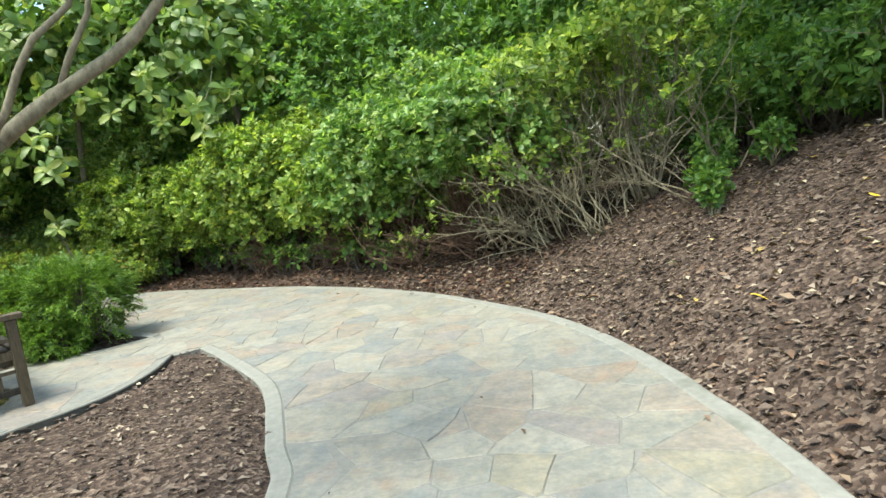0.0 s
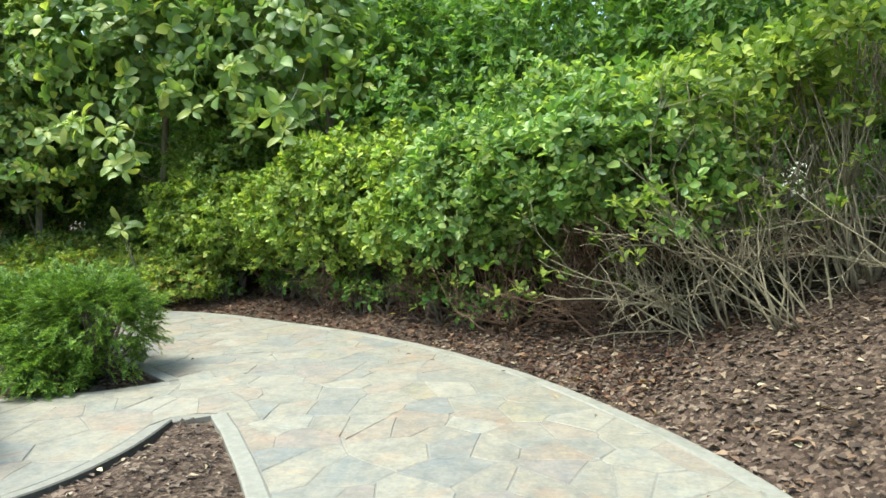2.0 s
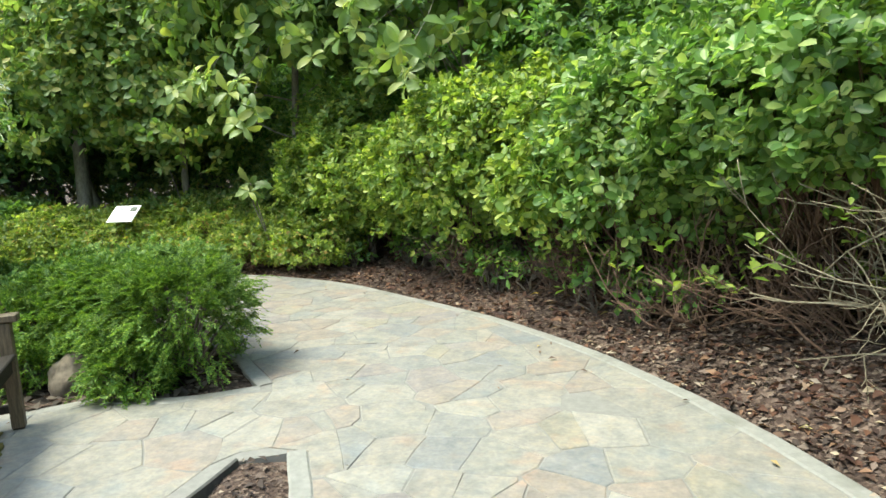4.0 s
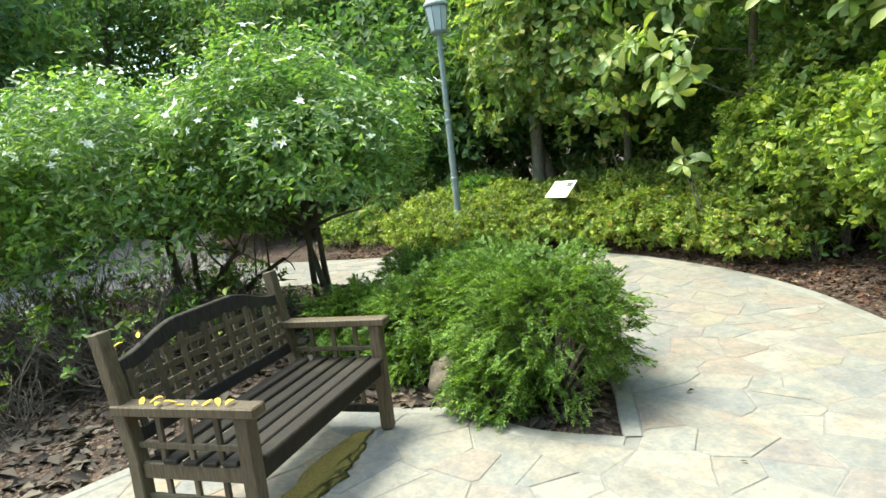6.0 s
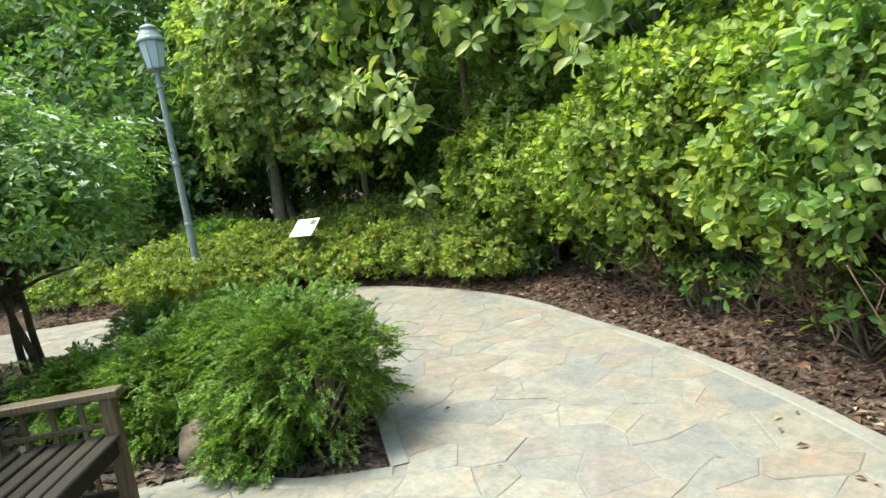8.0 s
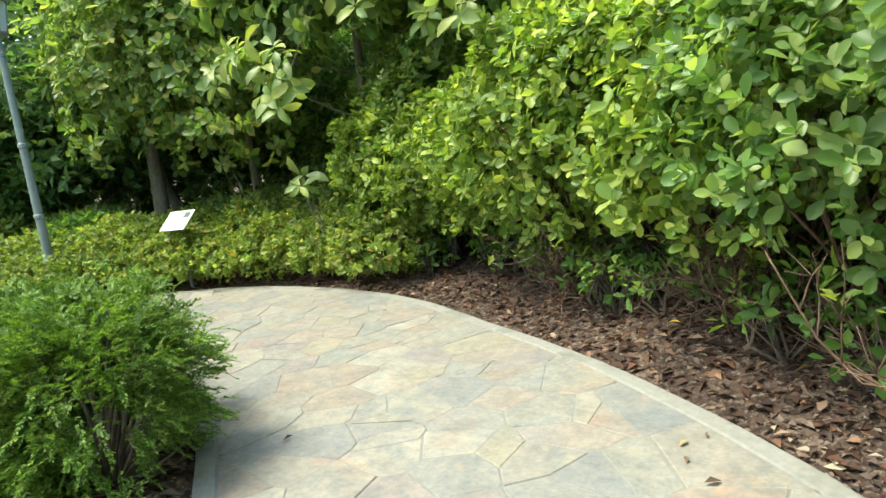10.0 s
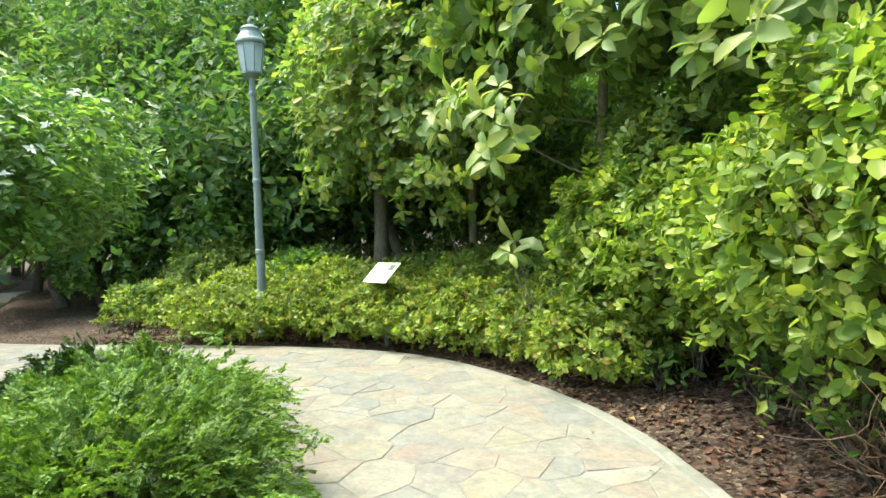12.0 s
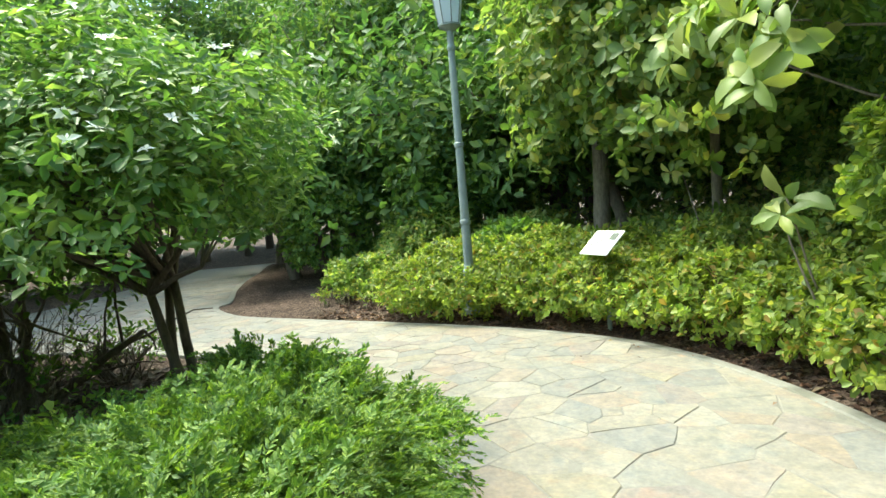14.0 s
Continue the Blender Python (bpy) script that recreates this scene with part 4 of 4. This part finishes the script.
# ---- lamp and plant label ----
def build_lamp():
    x, y = -10.2, 8.75
    t = thing("street_lamp", (x, y, gz(x, y) + 0.05), "grey-green painted lamp post with a tapered frosted lantern", "lamp post")
    part("base", lathe([(0.11, 0), (0.11, 0.05), (0.085, 0.09), (0.075, 0.5), (0.085, 0.52), (0.07, 0.56), (0.062, 0.6)], 16), LAMP_PAINT, t)
    part("pole", lathe([(0.056, 0.58), (0.056, 1.0), (0.048, 2.0), (0.042, 3.3), (0.04, 3.42)], 16), LAMP_PAINT, t)
    for z, r in ((1.12, 0.066), (2.05, 0.06), (3.2, 0.052)):
        part("collar", lathe([(r - 0.012, z - 0.035), (r, z - 0.02), (r, z + 0.02), (r - 0.012, z + 0.035)], 16), LAMP_PAINT, t)
    part("cradle", lathe([(0.04, 3.40), (0.09, 3.43), (0.14, 3.455), (0.14, 3.475), (0.12, 3.48)], 8), LAMP_PAINT, t)
    glass = part("lantern", lathe([(0.13, 3.48), (0.15, 3.58), (0.17, 3.74), (0.178, 3.84), (0.05, 3.84)], 8), LAMP_GLASS, t, "frosted white glass lantern")
    for k in range(8):
        g = math.pi * 2 * k / 8
        tubes("lantern_bar", [([(0.133 * math.cos(g), 0.133 * math.sin(g), 3.475), (0.173 * math.cos(g), 0.173 * math.sin(g), 3.74), (0.181 * math.cos(g), 0.181 * math.sin(g), 3.845)], 0.007, 0.007)], LAMP_PAINT, glass, 5)
    cap = part("cap", lathe([(0.195, 3.84), (0.205, 3.86), (0.2, 3.885), (0.17, 3.92), (0.15, 3.96), (0.125, 4.0), (0.12, 4.03), (0.13, 4.045), (0.11, 4.07), (0.03, 4.11)], 16), LAMP_PAINT, t)
    part("finial", lathe([(0.012, 4.10), (0.026, 4.13), (0.03, 4.155), (0.018, 4.18), (0.004, 4.21)], 10), LAMP_PAINT, cap)
    return t


build_lamp()


def build_label():
    x, y = -8.68, 9.77
    t = thing("plant_label", (x, y, gz(x, y) - 0.09), "white plant information panel tilted on a short post", "sign", "", 10.0)
    part("post", box(0.05, 0.03, 0.96, 0.005, (0, 0.05, 0.46)), LAMP_PAINT, t)
    tilt = Matrix.Rotation(radians(42), 4, "X")
    panel = part("panel", box(0.46, 0.33, 0.016, 0.004, (0, 0.02, 1.0), tilt), SIGN_WHITE, t)

    def bar(name, sx, sy, at, mat=SIGN_DARK):
        p = Matrix.Translation((0, 0.02, 1.0)) @ tilt @ Vector((at[0], at[1], 0.012))
        part(name, box(sx, sy, 0.003, 0, p, tilt), mat, panel)

    bar("picture", 0.11, 0.09, (0.14, 0.08), SIGN_DARK)
    for k in range(6):
        bar("text_line", 0.2 - 0.03 * (k % 3), 0.008, (-0.1, 0.11 - 0.03 * k))


build_label()


# ---- trees ----
def grow(base, tops, r0, seed, twigs=3):
    """Branch lines from a base to the given tops, each forked."""
    k = np.random.default_rng(seed)
    lines = []
    for e, r in tops:
        line = bent(base, e, 8, 0.07)
        lines.append((line, r, r * 0.35))
        for _ in range(twigs):
            i = k.integers(3, 7)
            w = np.array(line[i]) + k.normal(0, 0.45, 3) + (0, 0, 0.3)
            lines.append((bent(line[i], w, 5, 0.08), r * 0.4, 0.004))
    return lines


def flower_tree(x, y, crown, radii, stems, seed, label, shoots=3200, leaf=0.07, blooms=170, limbs=()):
    t = thing("flowering_tree", (x, y, gz(x, y)), label, "tree", "small flowering trees")
    c = np.array(crown)
    p, d = blob_points(shoots, c, radii, -0.45, 0.6, seed)
    q, e, face = whorls(p, d * 0.7, 6, 0.045, seed, 0.6, 0.1)
    e[:, 2] -= 0.1
    leaves("crown", q, e, leaf, leaf * 0.46, TREE_LEAF, t, LEAF_6, face=face)
    k = np.random.default_rng(seed)
    lines = []
    for i in range(stems):
        a = 6.28 * i / stems + k.uniform(-0.3, 0.3)
        s = (0.10 * math.cos(a), 0.10 * math.sin(a), -0.05)
        m = np.array((0.16 * math.cos(a), 0.16 * math.sin(a), 1.0)) + k.normal(0, 0.08, 3) + c * (0.12, 0.12, 0)
        lines.append((bent(s, m, 6, 0.04), 0.045, 0.03))
        for _ in range(7):
            g = p[k.integers(len(p))]
            f = m + (g - m) * 0.55 + k.normal(0, 0.08, 3)
            lines.append((bent(m, f, 5, 0.08), 0.024, 0.012))
            for _ in range(3):
                lines.append((bent(f, p[k.integers(len(p))] * 0.35 + g * 0.65, 5, 0.08), 0.009, 0.003))
    for end in limbs:
        line = bent((0, 0, -0.05), end, 8, 0.12)
        lines.append((line, 0.05, 0.022))
        for _ in range(6):
            lines.append((bent(line[k.integers(3, 8)], np.array(end) + k.normal(0, 0.4, 3) + (0, 0, 0.4), 5, 0.1), 0.012, 0.004))
    tubes("trunk", lines, BARK, t, 6)
    far = np.linalg.norm((p - c) / np.array(radii), axis=1)
    keep = (d[:, 2] > 0.0) & (far > np.quantile(far, 0.55))
    top, out = p[keep], d[keep]
    i = k.integers(0, len(top), blooms)
    pick = top[i] + out[i] * 0.09 + (0, 0, 0.03)
    a = np.arange(5) * 2 * np.pi / 5
    q = np.repeat(pick, 5, 0)
    axis = out[i] * 0.8 + k.normal(0, 0.25, (blooms, 3)) + (0, 0, 0.35)
    axis /= np.linalg.norm(axis, axis=1, keepdims=True)
    u = np.cross(axis, (0.3, 0.9, 0.2))
    u /= np.linalg.norm(u, axis=1, keepdims=True)
    v = np.cross(axis, u)
    e = (u[:, None] * np.cos(a)[None, :, None] + v[:, None] * np.sin(a)[None, :, None] + axis[:, None] * 0.2).reshape(-1, 3)
    tagged(leaves("blossom", q, e, 0.042, 0.022, PETAL_W, t, LEAF_5, face=np.repeat(axis, 5, 0)), "small white star-shaped flowers")
    return t


ft = "small multi-stemmed tree with white star flowers"
flower_tree(-7.72, 5.9, (0.5, -0.3, 1.72), (1.6, 1.35, 1.0), 3, 201, ft + " beside the path fork", 4600, blooms=240)
flower_tree(-8.3, 4.5, (0.1, -0.5, 1.5), (1.95, 1.65, 1.28), 4, 202, ft + " behind the bench", 5000, limbs=[(0.25, 1.05, 0.62), (0.9, 0.5, 0.85)])
flower_tree(-7.4, 2.2, (0.1, -0.2, 1.45), (1.8, 1.6, 1.2), 3, 203, ft + " behind the bench", 3000)


def overhang_tree():
    """A small tree on the island whose limbs reach over the path's inner side."""
    x, y = -2.0, 2.1
    t = thing("overhanging_tree", (x, y, gz(x, y)), "slender tree with smooth pale branches reaching over the path", "tree")
    at = lambda a, b, c: (a - x, b - y, c)
    lines = [([(0, 0, -0.05), (0.02, 0.03, 0.5), (0.15, 0.1, 1.0), (0.4, 0.25, 1.35), at(-1.26, 2.51, 1.59)], 0.05, 0.031),
             ([at(-1.26, 2.51, 1.59), at(-1.16, 2.57, 1.68), at(-1.09, 2.6, 1.73), at(-0.91, 2.69, 1.85), at(-0.82, 2.72, 1.92), at(-0.72, 2.74, 2.03), at(-0.66, 2.76, 2.3)], 0.031, 0.019),
             ([at(-1.08, 2.61, 1.74), at(-1.03, 2.62, 1.85), at(-0.93, 2.63, 2.0), at(-0.88, 2.65, 2.3)], 0.014, 0.009),
             ([(0.4, 0.25, 1.35), at(-1.25, 2.35, 1.5), at(-1.11, 2.36, 1.65), at(-1.05, 2.37, 1.77), at(-0.99, 2.39, 1.87), at(-0.88, 2.44, 1.97), at(-0.8, 2.48, 2.3)], 0.015, 0.01)]
    tubes("trunk", lines, TWIG, t, 8)
    p, d = blob_points(500, (1.0, 0.5, 2.85), (0.8, 0.8, 0.45), seed=301)
    q, e, face = whorls(p, d, 6, 0.05, 301)
    leaves("crown", q, e, 0.085, 0.035, TREE_LEAF, t, face=face)


overhang_tree()


def broad_tree(x, y, seed, groups, label, trunk=0.09, height=6.0, lean=(0, 0), leaf=0.2, mat=MAGNOLIA, shoots=700, crown=None, radii=(2, 1.6, 2), width=0.6, group="broad-leaved trees behind the low hedge"):
    """A tree with whorls of big leaves: a crown, and single hanging groups at given places."""
    t = thing("broadleaf_tree", (x, y, gz(x, y)), label, "tree", group)
    z0 = gz(x, y)
    c = np.array(crown or (0, 0, height * 0.65))
    p, d = blob_points(shoots, c, radii, -0.8, 0.6, seed)
    k = np.random.default_rng(seed)
    extra = []
    for gx, gy, gz_, n in groups:
        extra.append(np.array((gx - x, gy - y, gz_ - z0)) + k.normal(0, 0.05 + 0.02 * n, (n, 3)))
    q, e, face = whorls(p, d, 7, 0.03, seed, 0.35, 0.15)
    if extra:
        for spot in np.vstack(extra):
            axis = np.array((0.5, -0.75, 0.4)) + k.normal(0, 0.25, 3)
            lq, le, lf = whorls(spot[None], axis[None], 8, 0.035, int(k.integers(9999)), 0.1, 0.0)
            le[:, 2] -= 0.15
            leaves("leaf_whorl", lq, le, leaf * 1.08, leaf * 0.5, mat, t, LEAF_BIG, 0.2, lf)
    leaves("crown", q, e, leaf, leaf * width, mat, t, LEAF_BIG if leaf > 0.15 else LEAF_6, face=face)
    top = np.array((lean[0], lean[1], height * 0.75))
    stem = bent((0, 0, -0.1), top, 9, 0.04)
    lines = [(stem, trunk, trunk * 0.4)]
    for i in range(16):
        b = stem[k.integers(3, 9)]
        lines.append((bent(b, p[k.integers(len(p))], 6, 0.08), trunk * 0.17, 0.006))
    for e_ in extra:
        mid = e_.mean(0)
        if mid[2] < 1.4:
            lines.append((bent((mid[0] + 0.1, mid[1] + 0.3, -0.1), mid, 6, 0.05), 0.011, 0.006))
        else:
            lines.append((bent(stem[6], mid, 8, 0.1, -0.1), 0.007, 0.003))
    tubes("trunk", lines, TRUNK, t, 8)


bl = "broad-leaved tree with big pale green drooping leaves"
broad_tree(-6.9, 11.8, 401, [(-6.4, 10.1, 1.2, 1), (-6.33, 10.05, 1.27, 1), (-5.96, 9.5, 2.14, 4), (-7.5, 10.1, 2.6, 5), (-6.9, 10.0, 2.7, 5), (-7.1, 10.2, 2.4, 3), (-6.4, 9.8, 2.5, 4)], bl, 0.08, 6, (0.3, -0.4), 0.19, MAGNOLIA, 620, (0.2, -0.7, 3.7), (2.2, 1.3, 1.6))
broad_tree(-3.9, 11.8, 402, [(-3.44, 9.3, 2.5, 4), (-4.6, 10.4, 2.5, 5), (-5.2, 10.2, 3.0, 5), (-3.0, 10.6, 3.1, 4), (-4.2, 9.8, 2.9, 5)], bl, 0.08, 6, (0.2, -0.4), 0.18, MAGNOLIA, 900, (-0.5, -0.7, 3.5), (2.7, 1.2, 1.6))
broad_tree(-11.6, 11.2, 403, [(-10.6, 9.6, 3.2, 6), (-10.2, 10.0, 3.6, 6), (-9.9, 10.2, 3.1, 5)], "tall tree with mid-green leaves and a pale straight trunk", 0.15, 7, (-0.2, 0.1), 0.13, MID_LEAF, 2300, (0.9, -0.2, 3.3), (2.4, 1.5, 2.1))
broad_tree(-11.9, 11.95, 404, [], "tall tree with mid-green leaves and a leaning trunk", 0.12, 7, (-2.2, -0.6), 0.13, MID_LEAF, 1900, (0.9, -0.3, 3.6), (2.6, 1.5, 2.3))
broad_tree(-9.4, 11.6, 405, [(-9.3, 10.7, 1.9, 6), (-9.9, 10.8, 2.4, 6), (-8.7, 10.9, 2.2, 6), (-8.9, 10.8, 1.6, 4)], "slim tree with mid-green leaves and several thin trunks", 0.07, 7, (0.3, 0.0), 0.13, MID_LEAF, 1900, (0.2, -0.5, 3.2), (1.9, 1.3, 2.2))

# added tree, out of view: its crown blocks the sun from the bank bushes
broad_tree(4.9, 4.3, 406, [], "unseen tall tree added at the top of the bank to shade the bushes", 0.14, 6.5, (-1.6, 0.9), 0.13, TREE_LEAF, 1500, (-2.3, 1.3, 4.6), (2.1, 2.3, 1.3), group="trees over the bank")

# tall dark shrubs behind the hedge and round the beds
tall = "tall dark evergreen shrub filling the bank behind the hedge"
for i, (x, y, r, h) in enumerate([(3.9, 10.6, 1.5, 3.2), (1.9, 10.2, 1.6, 4.2), (0.0, 10.8, 1.6, 4.2), (-1.8, 11.4, 1.6, 4.2), (5.6, 9.2, 1.4, 2.6), (7.2, 7.6, 1.5, 2.6), (4.6, 9.1, 0.4, 0.9),
                                  (4.2, 10.1, 1.1, 1.9), (5.2, 9.5, 1.1, 1.9), (6.3, 8.9, 1.1, 1.9), (-5.4, 13.2, 1.5, 3.4), (-8.3, 13.6, 1.5, 3.6), (-14.6, 9.6, 1.5, 2.6), (-15.5, 7.6, 1.4, 2.0), (-11.9, 9.9, 0.8, 0.9)]):
    shrub(x, y, r, h, tall, "dark evergreen shrubs", leaf=0.105, width=0.056, shoots=int(600 * r * h ** 0.5), per=7, template=LEAF_4, mat=HEDGE_DEEP, base=0.05, stems=10, seed=120 + i, name="tall_shrub", twig=BARK, floor=-0.8)
for i, (x, y, r, h) in enumerate([(-5.6, 11.9, 0.9, 1.2), (-7.6, 12.0, 0.9, 1.1), (-8.6, 11.5, 0.8, 0.9), (-9.9, 11.4, 0.9, 0.85), (-10.6, 10.6, 0.7, 0.75), (-12.8, 10.4, 0.9, 0.9), (-13.6, 9.0, 1.0, 1.1), (-13.0, 7.8, 0.7, 0.6), (-10.3, 13.3, 1.3, 2.0), (-12.4, 13.5, 1.3, 2.0), (-14.2, 12.0, 1.3, 2.0), (-8.2, 13.0, 1.1, 1.8), (-6.2, 13.0, 1.1, 1.8), (-6.0, 11.5, 0.8, 2.3), (-5.2, 11.1, 0.8, 2.5), (-6.8, 12.4, 0.8, 2.4), (-7.7, 12.6, 0.8, 2.2)]):
    shrub(x, y, r, h, "mid-green leafy shrub between the tree trunks", "shrubs behind the low hedge", leaf=0.09, width=0.05, shoots=int(800 * r), per=6, template=LEAF_4, mat=MID_LEAF, base=0.05, stems=8, seed=170 + i, name="filler_shrub", twig=BARK, floor=-0.8)
for i, (x, y, r, h) in enumerate([(-6.3, 3.9, 0.75, 0.8), (-6.9, 2.9, 0.9, 0.95), (-7.0, 4.9, 0.7, 0.7), (-8.6, 3.3, 0.9, 0.9), (-5.9, 2.6, 0.7, 0.6), (-9.2, 5.0, 0.6, 0.6)]):
    shrub(x, y, r, h, "low twiggy shrub in deep shade behind the bench", "shaded shrubs behind the bench", leaf=0.06, width=0.026, shoots=90, per=5, mat=HEDGE_DEEP, base=0.1, stems=26, seed=150 + i, name="shade_shrub", twig=BARK, floor=-0.6)


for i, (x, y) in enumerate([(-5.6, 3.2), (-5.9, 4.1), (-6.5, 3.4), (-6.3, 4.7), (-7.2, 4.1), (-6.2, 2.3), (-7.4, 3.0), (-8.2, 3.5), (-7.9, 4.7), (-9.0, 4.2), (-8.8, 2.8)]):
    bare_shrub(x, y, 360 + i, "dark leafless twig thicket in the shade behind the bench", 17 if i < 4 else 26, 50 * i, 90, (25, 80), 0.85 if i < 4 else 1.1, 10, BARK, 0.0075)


def woods_tree(seed, height, radius, low, shoots=1150, leaf=0.25):
    t = thing("woods_tree", (0, 0, 0), "tall dark-leaved tree of the surrounding wood", "tree", "trees of the wood")
    k = np.random.default_rng(seed)
    p, d = blob_points(shoots, (0, 0, (height + low) / 2), (radius, radius, (height - low) / 2), shell=0.75, seed=seed)
    q, e, face = whorls(p, d, 4, 0.13, seed)
    leaves("crown", q, e, leaf, leaf * 0.46, WOODS_LEAF, t, face=face)
    stem = bent((0, 0, -0.3), (k.normal(0, 0.4), k.normal(0, 0.4), height * 0.75), 9, 0.03)
    lines = [(stem, 0.16, 0.06)]
    for i in range(14):
        b = stem[k.integers(3, 9)]
        lines.append((bent(b, p[k.integers(len(p))], 6, 0.06), 0.05, 0.012))
    tubes("trunk", lines, BARK, t, 7)
    return t


kinds = [woods_tree(501, 9, 2.8, 0.6), woods_tree(502, 11, 3.2, 1.8), woods_tree(503, 4.2, 2.3, -0.6, 1250, 0.2)]
spots = []
r9 = np.random.default_rng(9)
for ring, n, rad in ((0, 34, 12.5), (1, 38, 17.0), (2, 42, 23.0)):
    for i in range(n):
        a = (2 * math.pi * (i + 0.5 * ring) / n) % (2 * math.pi)
        deg = math.degrees(a)
        seen = deg < 222 or deg > 345
        a += r9.normal(0, 0.05)
        x, y = -4.5 + rad * math.cos(a) * 1.15 + r9.normal(0, 0.7), 4.5 + rad * math.sin(a) + r9.normal(0, 0.7)
        if min(math.hypot(x - px, y - py) for px, py in [(-20, 4), (-16, 4), (-24, 4), (0, -6), (-4, -6), (0, -9), (-11.5, -4)]) < 2.3:
            continue
        if ring and 70 < deg < 165 and i % 2:
            continue
        if (ring == 0 and (x < -13.5 and y < 7.5)) or (not seen and ring < 2) or (not seen and i % 2):
            continue
        spots.append((x, y, 2 if i % 2 == 0 and ring < 2 else i % 3))
for deg in range(52, 176, 7):
    for rad in (11.2,) if 80 < deg < 150 else (11.2, 14.3):
        a = radians(deg + (3.5 if rad > 12 else 0))
        spots.append((-4.5 + rad * 1.12 * math.cos(a) + r9.normal(0, 0.3), 4.5 + rad * math.sin(a) + r9.normal(0, 0.3), 2))
for x, y in [(-15.6, 9.0), (-18, 8.0), (-21, 8.2), (-24, 8.5), (-15.5, -1.2), (-17.5, -0.4), (-20, 0.4), (-23, 0.5), (-28, 4.5), (-29, 7), (-28, 1.8)]:
    spots.append((x, y, 2))
for x, y in [(-18.5, 9.6), (-17.5, -2.2), (-21, -0.6), (-24.5, 9.8), (-21, 10.5), (-29.5, 5.2), (-15.6, 12.4), (-27, -0.5), (-23.2, 7.6), (-23, 0.4), (-16.3, -0.4), (-14.6, -3.2), (-27.5, 3.0), (-27, 6.6), (-18.6, -0.8), (-19, 8.2)]:
    spots.append((x, y, 1 if x < -20 or y < 0 else 0))
for kind in (0, 1, 2):
    first = True
    for x, y, k3 in spots:
        if k3 != kind:
            continue
        m = pose(x, y, gz(x, y), 0, 0, r9.uniform(0, 360))
        made = kinds[kind] if first else copy_thing(kinds[kind], m)
        made.matrix_basis = m
        made.scale = [r9.uniform(0.85, 1.2)] * 3
        first = False

# paving stones, piece by piece
build_stones(pavement)
